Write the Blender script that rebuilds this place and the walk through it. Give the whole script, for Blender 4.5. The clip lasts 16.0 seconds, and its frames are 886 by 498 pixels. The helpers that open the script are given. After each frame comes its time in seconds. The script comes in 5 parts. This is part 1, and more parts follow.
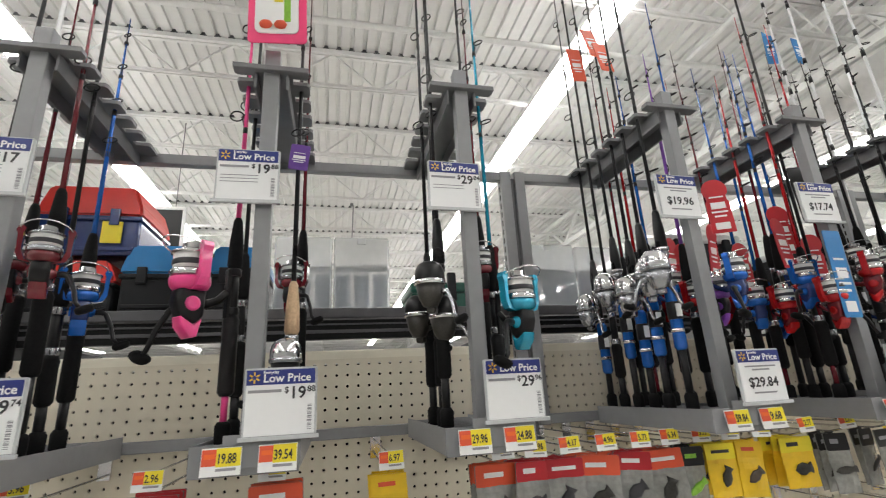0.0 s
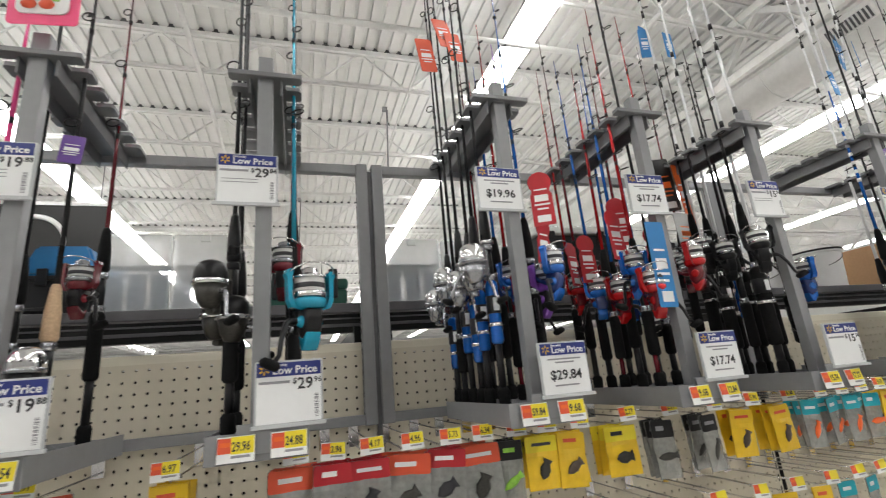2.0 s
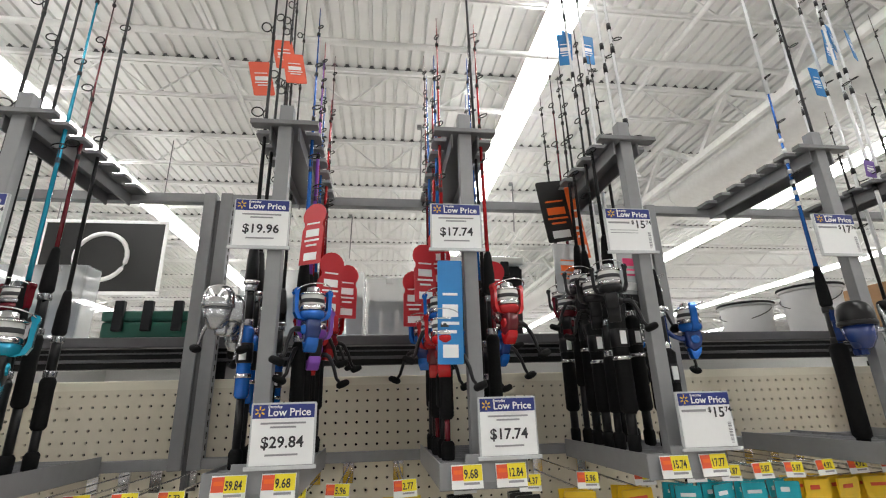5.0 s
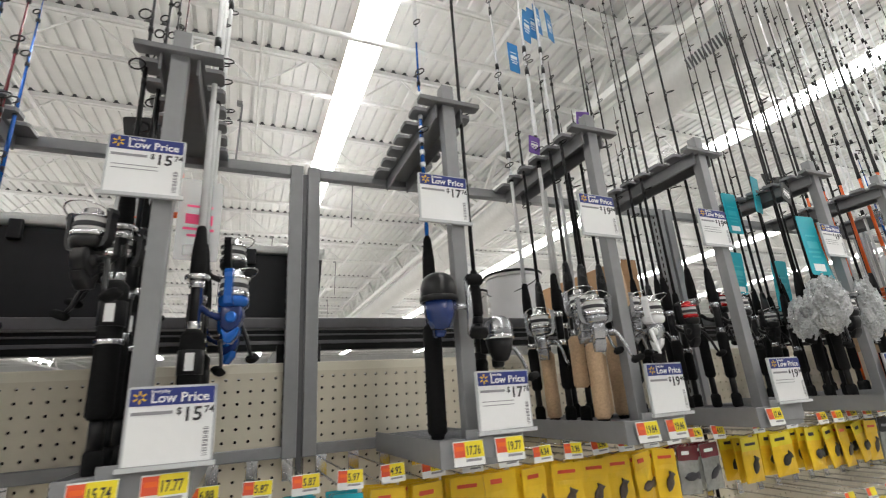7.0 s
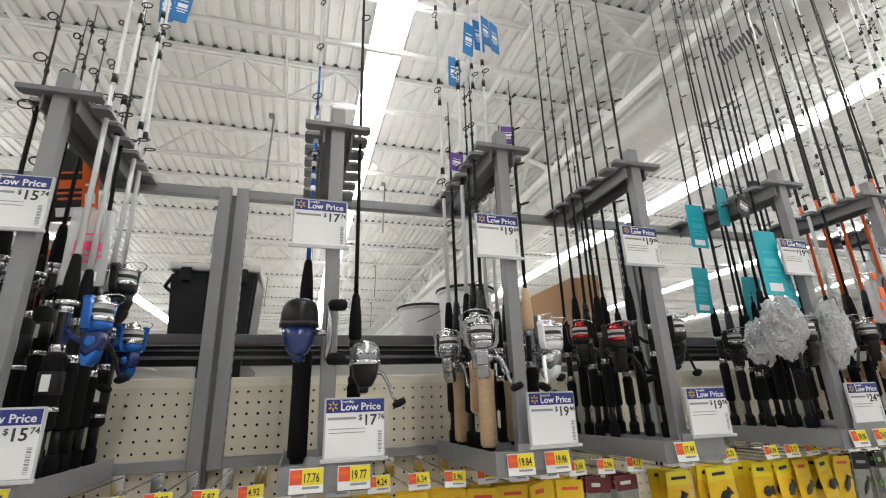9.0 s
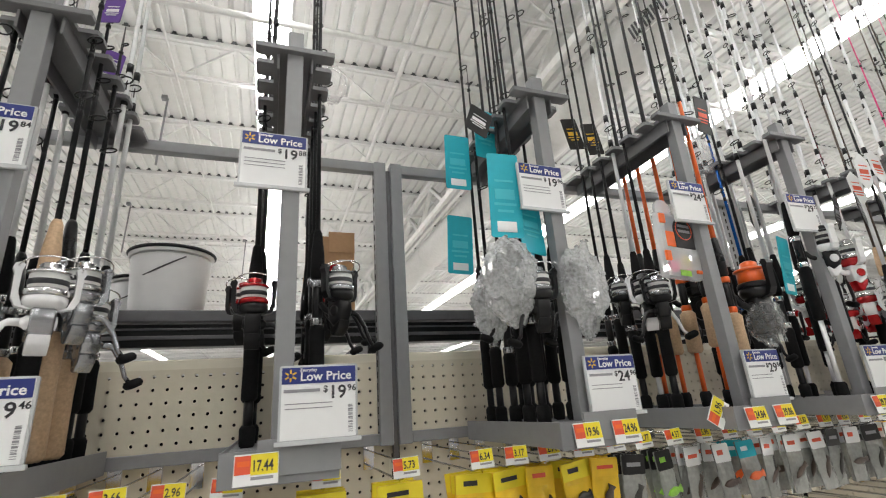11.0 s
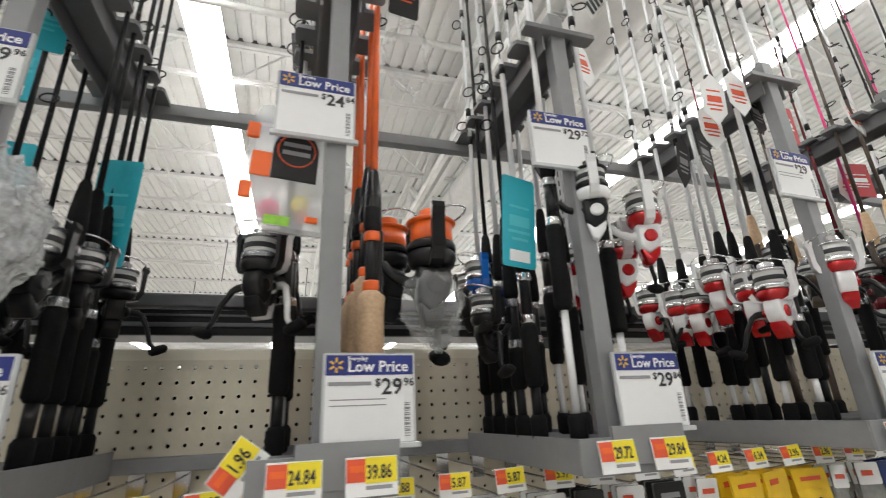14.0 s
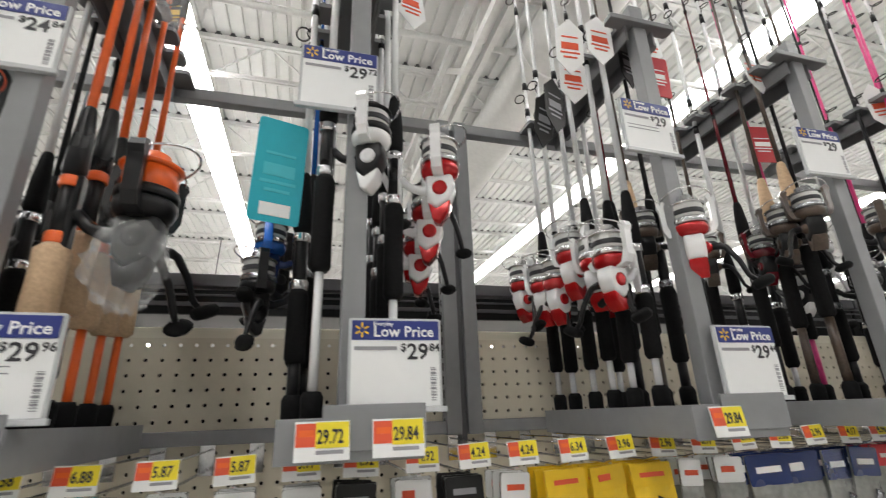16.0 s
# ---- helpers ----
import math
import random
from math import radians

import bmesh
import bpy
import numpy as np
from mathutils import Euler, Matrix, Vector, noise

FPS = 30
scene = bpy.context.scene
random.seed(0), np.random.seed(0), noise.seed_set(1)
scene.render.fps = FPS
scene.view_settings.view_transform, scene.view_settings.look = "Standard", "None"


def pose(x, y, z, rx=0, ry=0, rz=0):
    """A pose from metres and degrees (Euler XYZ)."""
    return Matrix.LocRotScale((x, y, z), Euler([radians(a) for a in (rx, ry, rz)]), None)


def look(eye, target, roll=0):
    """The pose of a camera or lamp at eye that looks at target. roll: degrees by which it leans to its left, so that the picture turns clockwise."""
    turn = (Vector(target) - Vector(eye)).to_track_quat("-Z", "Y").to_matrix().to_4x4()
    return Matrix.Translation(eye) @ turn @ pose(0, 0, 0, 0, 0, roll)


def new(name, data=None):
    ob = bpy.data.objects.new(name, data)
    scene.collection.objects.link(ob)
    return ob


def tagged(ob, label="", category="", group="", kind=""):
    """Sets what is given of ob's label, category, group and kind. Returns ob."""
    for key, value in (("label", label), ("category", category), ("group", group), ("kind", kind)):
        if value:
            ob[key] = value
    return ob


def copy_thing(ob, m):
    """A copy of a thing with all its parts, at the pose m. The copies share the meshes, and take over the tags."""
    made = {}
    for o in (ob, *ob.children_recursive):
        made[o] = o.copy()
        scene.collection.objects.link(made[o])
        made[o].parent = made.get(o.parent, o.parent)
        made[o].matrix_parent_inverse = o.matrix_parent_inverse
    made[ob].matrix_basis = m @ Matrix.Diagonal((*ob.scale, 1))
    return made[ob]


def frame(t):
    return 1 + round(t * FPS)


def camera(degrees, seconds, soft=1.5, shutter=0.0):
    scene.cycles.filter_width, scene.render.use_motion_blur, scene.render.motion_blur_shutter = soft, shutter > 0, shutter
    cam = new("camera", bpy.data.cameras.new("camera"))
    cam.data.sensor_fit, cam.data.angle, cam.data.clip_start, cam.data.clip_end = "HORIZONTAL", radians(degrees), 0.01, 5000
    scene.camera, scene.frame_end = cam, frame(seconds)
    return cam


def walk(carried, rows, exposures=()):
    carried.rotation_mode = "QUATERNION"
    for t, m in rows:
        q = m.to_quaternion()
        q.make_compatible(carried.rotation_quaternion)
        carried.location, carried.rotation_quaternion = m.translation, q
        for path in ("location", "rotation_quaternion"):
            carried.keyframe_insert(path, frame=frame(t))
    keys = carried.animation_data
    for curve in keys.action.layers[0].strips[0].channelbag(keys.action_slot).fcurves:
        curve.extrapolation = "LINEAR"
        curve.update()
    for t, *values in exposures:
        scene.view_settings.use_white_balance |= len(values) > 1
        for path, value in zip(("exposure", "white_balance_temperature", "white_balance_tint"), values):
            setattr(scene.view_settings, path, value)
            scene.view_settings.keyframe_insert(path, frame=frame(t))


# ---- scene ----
cam = camera(86.5, 16.0, soft=1.1, shutter=0.25)
PATH = [
    (0, (-0.492, -1.148, 1.448), (-0.043, 0.713, 2.025), -3.1),
    (0.5, (-0.406, -1.162, 1.448), (0.05, 0.697, 2.027), -2.7),
    (1, (-0.355, -1.165, 1.444), (0.091, 0.699, 2.015), -2.9),
    (1.5, (-0.305, -1.189, 1.445), (0.189, 0.666, 2.004), -3.9),
    (2, (-0.187, -1.196, 1.44), (0.398, 0.638, 1.981), -5.1),
    (2.5, (-0.016, -1.144, 1.454), (0.603, 0.674, 2.012), -4.8),
    (3, (0.144, -1.133, 1.492), (0.67, 0.698, 2.102), -3.1),
    (5.3, (0.458, -1.236, 1.486), (0.708, 0.65, 2.102), -1.7),
    (5.5, (0.476, -1.239, 1.476), (0.786, 0.638, 2.093), -2.2),
    (6, (0.64, -1.215, 1.471), (1.172, 0.637, 2.006), -3.5),
    (6.5, (0.891, -1.133, 1.451), (1.65, 0.638, 1.988), -4.9),
    (7, (1.095, -1.118, 1.456), (1.858, 0.631, 2.057), -3.9),
    (7.5, (1.259, -1.17, 1.465), (1.914, 0.597, 2.135), -2.5),
    (8, (1.334, -1.203, 1.481), (1.896, 0.601, 2.138), -1.6),
    (8.5, (1.382, -1.228, 1.486), (1.909, 0.592, 2.126), -1.8),
    (9, (1.409, -1.239, 1.48), (1.966, 0.579, 2.101), -2.0),
    (9.5, (1.522, -1.211, 1.452), (2.147, 0.598, 2.032), -2.8),
    (10, (1.776, -1.088, 1.428), (2.561, 0.674, 1.955), -4.3),
    (10.2, (1.885, -1.059, 1.426), (2.679, 0.686, 1.995), -4.5),
    (12.3, (2.346, -1.101, 1.442), (2.751, 0.744, 2.097), -2.5),
    (12.5, (2.373, -1.086, 1.433), (2.791, 0.759, 2.083), -2.5),
    (13, (2.569, -0.977, 1.405), (3.044, 0.853, 2.057), -1.9),
    (13.5, (2.81, -0.907, 1.426), (3.364, 0.902, 2.074), -1.2),
    (14, (3.012, -0.911, 1.426), (3.586, 0.886, 2.088), -2.5),
    (14.5, (3.168, -0.933, 1.431), (3.638, 0.892, 2.099), -2.5),
    (15, (3.238, -0.923, 1.425), (3.665, 0.912, 2.094), -2.1),
    (15.5, (3.274, -0.92, 1.428), (3.7, 0.927, 2.064), -1.7),
    (16, (3.361, -0.896, 1.391), (3.895, 0.914, 2.055), -2.1),
]
walk(cam, [(t, look(eye, target, roll)) for t, eye, target, roll in PATH])

# ---- light ----
world = bpy.data.worlds.new("world")
scene.world = world
world.use_nodes = True
world.node_tree.nodes["Background"].inputs[0].default_value = (0.8, 0.85, 0.9, 1)
world.node_tree.nodes["Background"].inputs[1].default_value = 0.02
scene.view_settings.exposure = 0.1
LAMP = 14.6          # glow of the ceiling tubes
LIGHT_X = [2.05 + 5.55 * k for k in range(-3, 4)]

# ---- materials ----
MATS = {}


def mat(name, color, rough=0.5, metal=0.0, var=0.12, scale=30.0, bump=0.05, glow=0.0, clear=0.0, coat=0.0, spec=0.5):
    """A surface with two scales of tone and roughness, and fine relief."""
    if name in MATS:
        return MATS[name]
    m = bpy.data.materials.new(name)
    m.use_nodes = True
    nt = m.node_tree
    b = nt.nodes["Principled BSDF"]
    b.inputs["Metallic"].default_value = metal
    b.inputs["Coat Weight"].default_value = coat
    b.inputs["Specular IOR Level"].default_value = spec
    tc = nt.nodes.new("ShaderNodeTexCoord")
    big = nt.nodes.new("ShaderNodeTexNoise")
    big.inputs["Scale"].default_value = scale * 0.15
    big.inputs["Detail"].default_value = 4
    fine = nt.nodes.new("ShaderNodeTexNoise")
    fine.inputs["Scale"].default_value = scale * 4
    fine.inputs["Detail"].default_value = 3
    for n in (big, fine):
        nt.links.new(tc.outputs["Object"], n.inputs["Vector"])
    add = nt.nodes.new("ShaderNodeMath")
    add.operation = "ADD"
    nt.links.new(big.outputs["Fac"], add.inputs[0])
    nt.links.new(fine.outputs["Fac"], add.inputs[1])
    ramp = nt.nodes.new("ShaderNodeMapRange")
    ramp.inputs["From Min"].default_value, ramp.inputs["From Max"].default_value = 0.6, 1.4
    ramp.inputs["To Min"].default_value, ramp.inputs["To Max"].default_value = 1 - var, 1 + var * 0.6
    nt.links.new(add.outputs[0], ramp.inputs["Value"])
    mul = nt.nodes.new("ShaderNodeVectorMath")
    mul.operation = "SCALE"
    mul.inputs[0].default_value = color
    nt.links.new(ramp.outputs[0], mul.inputs["Scale"])
    nt.links.new(mul.outputs[0], b.inputs["Base Color"])
    rr = nt.nodes.new("ShaderNodeMapRange")
    rr.inputs["To Min"].default_value, rr.inputs["To Max"].default_value = max(0.03, rough - 0.1), min(1, rough + 0.1)
    nt.links.new(big.outputs["Fac"], rr.inputs["Value"])
    nt.links.new(rr.outputs[0], b.inputs["Roughness"])
    if bump:
        bp = nt.nodes.new("ShaderNodeBump")
        bp.inputs["Strength"].default_value = bump
        bp.inputs["Distance"].default_value = 0.002
        nt.links.new(fine.outputs["Fac"], bp.inputs["Height"])
        nt.links.new(bp.outputs[0], b.inputs["Normal"])
    if glow:
        b.inputs["Emission Color"].default_value = (1, 0.985, 0.96, 1)
        b.inputs["Emission Strength"].default_value = glow
    if clear:
        b.inputs["Alpha"].default_value = 1 - clear
    MATS[name] = m
    return m


STEEL = mat("grey_powder_coat", (0.25, 0.255, 0.265), 0.42, 0.0, 0.1, 12)
ARM_STEEL = mat("arm_grey_steel", (0.17, 0.172, 0.18), 0.4, 0.0, 0.12, 12)
STEEL_DARK = mat("dark_grey_steel", (0.1, 0.1, 0.107), 0.4, 0.1, 0.15, 12)
SHELF_BLACK = mat("black_shelf_steel", (0.006, 0.006, 0.0065), 0.35, 0.0, 0.2, 10, spec=0.25)
PEG = mat("cream_pegboard", (0.66, 0.61, 0.49), 0.5, 0.0, 0.06, 8)
PEGTRIM = mat("cream_steel_trim", (0.74, 0.7, 0.58), 0.4, 0.0, 0.05, 8)
# near-black colour stands for the shade in slots and behind the pegboard
VOID_SHADE = mat("void_shade_black", (0.02, 0.018, 0.015), 0.9)
WHITE_PAINT = mat("white_ceiling_paint", (0.74, 0.74, 0.73), 0.7, 0, 0.08, 1.5)
WHITE_STEEL = mat("white_joist_paint", (0.78, 0.78, 0.77), 0.6, 0, 0.1, 4)
TUBE = mat("lamp_diffuser", (0.9, 0.9, 0.9), 0.4, 0, 0.0, 5, 0, LAMP)
FLOOR = mat("polished_floor_tile", (0.55, 0.53, 0.5), 0.25, 0, 0.12, 3)
WALL = mat("painted_wall", (0.66, 0.66, 0.65), 0.7, 0, 0.08, 2)
PAPER = mat("white_card", (0.82, 0.83, 0.83), 0.5, 0, 0.02, 20, 0.0)
HOLDER = mat("clear_sign_holder", (0.55, 0.57, 0.58), 0.2, 0, 0.04, 20, 0.0)
BLUE_BAND = mat("blue_header_print", (0.022, 0.035, 0.2), 0.4, 0, 0.05, 20, 0.0)
INK = mat("black_ink", (0.03, 0.03, 0.035), 0.5, 0, 0.05, 20, 0.0)
INK_GREY = mat("grey_ink", (0.3, 0.3, 0.32), 0.5, 0, 0.05, 20, 0.0)
WHITE_INK = mat("white_ink", (0.85, 0.85, 0.85), 0.5, 0, 0.03, 20, 0.0)
SPARK = mat("yellow_print", (0.85, 0.5, 0.03), 0.5, 0, 0.05, 20, 0.0)
TAG_YELLOW = mat("tag_yellow", (0.85, 0.7, 0.03), 0.45, 0, 0.05, 20, 0.0)
TAG_RED = mat("tag_red", (0.75, 0.1, 0.04), 0.45, 0, 0.05, 20, 0.0)
BLK = mat("black_foam_grip", (0.009, 0.009, 0.0095), 0.8, 0, 0.3, 60, 0.3, spec=0.15)
BLKG = mat("black_gloss_graphite", (0.008, 0.008, 0.009), 0.3, 0, 0.2, 30, 0.02, spec=0.3)
CORK = mat("cork_grip", (0.6, 0.42, 0.26), 0.7, 0, 0.3, 60, 0.3)
CHROME = mat("chrome", (0.75, 0.75, 0.76), 0.15, 1.0, 0.08, 20, 0.02)
SILVER = mat("silver_plastic", (0.4, 0.41, 0.43), 0.25, 0.85, 0.1, 20, 0.02)
LINE = mat("white_line_on_spool", (0.72, 0.72, 0.7), 0.5, 0, 0.1, 90, 0.2)
GLOSSW = mat("white_gloss_blank", (0.78, 0.79, 0.8), 0.2, 0, 0.05, 30, 0.02, coat=0.4)
RED = mat("red_gloss", (0.46, 0.007, 0.01), 0.2, 0.4, 0.15, 30, 0.02, coat=0.4)
DKRED = mat("dark_red_gloss", (0.13, 0.005, 0.012), 0.25, 0.1, 0.15, 30, 0.02, coat=0.4)
BLUE = mat("blue_gloss", (0.012, 0.13, 0.52), 0.22, 0.4, 0.15, 30, 0.02, coat=0.4)
NAVY = mat("navy_gloss", (0.01, 0.03, 0.14), 0.25, 0.1, 0.15, 30, 0.02, coat=0.4)
TURQ = mat("turquoise_gloss", (0.01, 0.3, 0.45), 0.22, 0.35, 0.15, 30, 0.02, coat=0.4)
PINK = mat("pink_gloss", (0.8, 0.05, 0.25), 0.3, 0, 0.12, 30, 0.02, coat=0.4)
PURPLE = mat("purple_gloss", (0.2, 0.05, 0.4), 0.3, 0, 0.12, 30, 0.02, coat=0.4)
ORANGE = mat("orange_gloss", (0.85, 0.13, 0.015), 0.3, 0, 0.12, 30, 0.02, coat=0.4)
BROWN = mat("dark_camo_gloss", (0.07, 0.045, 0.03), 0.35, 0, 0.6, 80, 0.02, coat=0.3)
CAMO = mat("camo_grey", (0.03, 0.028, 0.022), 0.35, 0, 0.7, 60, 0.02)
TEAL_CARD = mat("teal_card", (0.01, 0.4, 0.5), 0.4, 0, 0.08, 15, 0.0)
RED_CARD = mat("red_card", (0.5, 0.015, 0.025), 0.4, 0, 0.08, 15, 0.0)
BLUE_CARD = mat("blue_card", (0.02, 0.2, 0.5), 0.4, 0, 0.08, 15, 0.0)
ORANGE_CARD = mat("orange_card", (0.85, 0.14, 0.02), 0.4, 0, 0.08, 15, 0.0)
PURPLE_CARD = mat("purple_card", (0.13, 0.05, 0.3), 0.4, 0, 0.08, 15, 0.0)
PINK_CARD = mat("pink_card", (0.85, 0.06, 0.2), 0.4, 0, 0.08, 15, 0.0)
BLACK_CARD = mat("black_card", (0.018, 0.018, 0.018), 0.4, 0, 0.2, 15, 0.0, spec=0.3)
YELLOW_CARD = mat("yellow_card", (0.85, 0.55, 0.02), 0.35, 0, 0.1, 15, 0.02)
CLEAR = mat("clear_plastic", (0.85, 0.88, 0.9), 0.12, 0, 0.05, 20, 0.05, clear=0.62)
CLEAR_PACK = mat("clear_pack_plastic", (0.42, 0.43, 0.41), 0.15, 0, 0.3, 25, 0.1, clear=0.45)
BAG = mat("thin_clear_bag", (0.85, 0.87, 0.88), 0.08, 0, 0.1, 30, 0.3, clear=0.87)
CLEAR_BOX = mat("frosted_clear_plastic", (0.86, 0.89, 0.92), 0.2, 0, 0.08, 10, 0.05, clear=0.68)
WRAP = mat("bubble_wrap", (0.72, 0.74, 0.75), 0.18, 0, 0.5, 45, 0.5, clear=0.5)
LIDGREY = mat("pale_grey_lid", (0.7, 0.71, 0.69), 0.4, 0, 0.1, 10)
TACKLE_BLUE = mat("tackle_box_blue", (0.01, 0.2, 0.5), 0.35, 0, 0.1, 10)
TACKLE_RED = mat("tackle_box_red", (0.7, 0.03, 0.02), 0.35, 0, 0.1, 10)
TACKLE_GREEN = mat("tackle_box_green", (0.01, 0.1, 0.07), 0.4, 0, 0.1, 10)
CHAR = mat("charcoal_plastic", (0.015, 0.016, 0.018), 0.5, 0, 0.15, 10, spec=0.25)
BUCKET = mat("white_bucket_plastic", (0.8, 0.8, 0.8), 0.35, 0, 0.05, 8)
KRAFT = mat("corrugated_cardboard", (0.42, 0.25, 0.13), 0.8, 0, 0.12, 25, 0.2)
PALE_TEAL = mat("pale_teal_print", (0.06, 0.5, 0.58), 0.4, 0, 0.05, 15, 0.0)
GREEN_LURE = mat("green_lure", (0.25, 0.55, 0.05), 0.4, 0, 0.3, 50)

# ---- mesh tools ----


def part(name, bm, material, parent=None, label=""):
    """Links a bmesh, or a mesh, as one object under parent."""
    if isinstance(bm, bpy.types.Mesh):
        me = bm
    else:
        me = bpy.data.meshes.new(name)
        bm.to_mesh(me)
        bm.free()
    if not me.materials:
        me.materials.append(material)
    ob = new(name, me)
    ob.parent = parent
    if label:
        ob["label"] = label
    return ob


def thing(name, label, category, group="", kind=""):
    ob = new(name)
    ob.empty_display_size = 0.05
    return tagged(ob, label, category, group, kind)


def box(bm, x0, x1, y0, y1, z0, z1, bevel=0.0, m=None):
    r = bmesh.ops.create_cube(bm, size=1)
    bmesh.ops.transform(bm, verts=r["verts"], matrix=Matrix.Translation(((x0 + x1) / 2, (y0 + y1) / 2, (z0 + z1) / 2))
                        @ Matrix.Diagonal((x1 - x0, y1 - y0, z1 - z0, 1)))
    vs = r["verts"]
    if bevel:
        es = {e for v in vs for e in v.link_edges}
        out = bmesh.ops.bevel(bm, geom=list(es), offset=bevel, segments=2, affect="EDGES", profile=0.5)
        vs = list({v for f in out["faces"] for v in f.verts} | {v for v in vs if v.is_valid})
    if m is not None:
        bmesh.ops.transform(bm, verts=vs, matrix=m)
    return bm


def lathe(bm, profile, seg=14, m=None, smooth=True):
    """Turns (radius, height) pairs round z; closes both ends."""
    rings = []
    for r, z in profile:
        rings.append([bm.verts.new((r * math.cos(2 * math.pi * k / seg), r * math.sin(2 * math.pi * k / seg), z)) for k in range(seg)])
    for a, b in zip(rings, rings[1:]):
        for k in range(seg):
            f = bm.faces.new((a[k], a[(k + 1) % seg], b[(k + 1) % seg], b[k]))
            f.smooth = smooth
    bm.faces.new(rings[0][::-1])
    bm.faces.new(rings[-1])
    if m is not None:
        bmesh.ops.transform(bm, verts=[v for ring in rings for v in ring], matrix=m)
    return bm


def tube(bm, points, r, seg=6, closed=False):
    """A round bar along points; r may be a list."""
    pts = [Vector(p) for p in points]
    n = len(pts)
    rings = []
    for k, p in enumerate(pts):
        a = pts[(k - 1) % n] if closed or k else p
        b = pts[(k + 1) % n] if closed or k < n - 1 else p
        d = (b - a).normalized()
        u = d.cross(Vector((0.13, 0.31, 0.94)) if abs(d.z) < 0.9 else Vector((1, 0, 0))).normalized()
        v = d.cross(u)
        rad = r[k] if isinstance(r, (list, tuple)) else r
        rings.append([bm.verts.new(p + rad * (math.cos(2 * math.pi * s / seg) * u + math.sin(2 * math.pi * s / seg) * v)) for s in range(seg)])
    pairs = list(zip(rings, rings[1:])) + ([(rings[-1], rings[0])] if closed else [])
    for a, b in pairs:
        for s in range(seg):
            f = bm.faces.new((a[s], a[(s + 1) % seg], b[(s + 1) % seg], b[s]))
            f.smooth = True
    if not closed:
        bm.faces.new(rings[0][::-1])
        bm.faces.new(rings[-1])
    return bm


def outline(bm, pts, y0, y1, m=None):
    """A plate with the outline pts in x, z, from y0 to y1."""
    a = [bm.verts.new((x, y0, z)) for x, z in pts]
    b = [bm.verts.new((x, y1, z)) for x, z in pts]
    bm.faces.new(a)
    bm.faces.new(b[::-1])
    n = len(pts)
    for k in range(n):
        bm.faces.new((a[k], b[k], b[(k + 1) % n], a[(k + 1) % n]))
    if m is not None:
        bmesh.ops.transform(bm, verts=a + b, matrix=m)
    bmesh.ops.recalc_face_normals(bm, faces=bm.faces[:])
    return bm


def rounded(w, h, r, x=0.0, z=0.0, n=4):
    """The outline of a rounded rectangle with its lower left corner at x, z."""
    pts = []
    for cx, cz, a0 in ((x + w - r, z + h - r, 0), (x + r, z + h - r, 90), (x + r, z + r, 180), (x + w - r, z + r, 270)):
        for k in range(n + 1):
            a = radians(a0 + 90 * k / n)
            pts.append((cx + r * math.cos(a), cz + r * math.sin(a)))
    return pts


B = bmesh.new
CACHE = {}


def cached(key, make):
    """One mesh for all pieces that are alike."""
    if key not in CACHE:
        bm = make()
        me = bpy.data.meshes.new("shape")
        bm.to_mesh(me)
        bm.free()
        CACHE[key] = me
    return CACHE[key]


def painted(key, make, material):
    k = (key, material.name)
    if k not in CACHE:
        me = cached(key, make).copy()
        me.materials.append(material)
        CACHE[k] = me
    return CACHE[k]


def words(text, size, material):
    """Flat lettering, facing -y, from its lower left corner."""
    k = ("words", text, size, material.name)
    if k not in CACHE:
        cu = bpy.data.curves.new("lettering", "FONT")
        cu.body, cu.size, cu.extrude, cu.offset = text, size, 0.0002, size * 0.018
        cu.resolution_u = 2
        ob = bpy.data.objects.new("lettering", cu)
        scene.collection.objects.link(ob)
        me = bpy.data.meshes.new_from_object(ob)
        bpy.data.objects.remove(ob)
        me.transform(Matrix.Rotation(radians(90), 4, "X"))
        me.materials.clear()
        me.materials.append(material)
        CACHE[k] = me
    return CACHE[k]


def put(ob, x, y, z):
    ob.location = (x, y, z)
    return ob

# ---- the hall: floor, walls, ceiling ----
X0, X1, Y0, Y1, DECK = -21.0, 27.0, -14.0, 40.0, 5.45
tagged(part("floor", box(B(), X0, X1, Y0, Y1, -0.1, 0.0), FLOOR), "pale polished vinyl tile floor of the store", "floor", kind="structure")
for nm, a in (("wall_west", (X0 - 0.2, X0, Y0, Y1, 0, 6)), ("wall_east", (X1, X1 + 0.2, Y0, Y1, 0, 6)),
              ("wall_south", (X0, X1, Y0 - 0.2, Y0, 0, 6)), ("wall_north", (X0, X1, Y1, Y1 + 0.2, 0, 6))):
    tagged(part(nm, box(B(), *a), WALL), "plain pale painted store wall", "wall", kind="structure")


def deck():
    """Ribbed steel roof deck; the ribs run along y."""
    bm = B()
    x, row = X0, []
    while x < X1:
        for dx, z in ((0.0, 0.0), (0.1, 0.0), (0.108, 0.032), (0.142, 0.032)):
            row.append((x + dx, DECK + z))
        x += 0.15
    a = [bm.verts.new((px, Y0, pz)) for px, pz in row]
    b = [bm.verts.new((px, Y1, pz)) for px, pz in row]
    for k in range(len(row) - 1):
        bm.faces.new((a[k], b[k], b[k + 1], a[k + 1]))
    return bm


tagged(part("ceiling", deck(), WHITE_PAINT), "white painted ribbed steel roof deck", "ceiling", kind="structure")
tagged(part("roof_slab", box(B(), X0, X1, Y0, Y1, DECK + 0.1, DECK + 0.2), WHITE_PAINT), "plain roof above the steel deck", "roof", kind="structure")


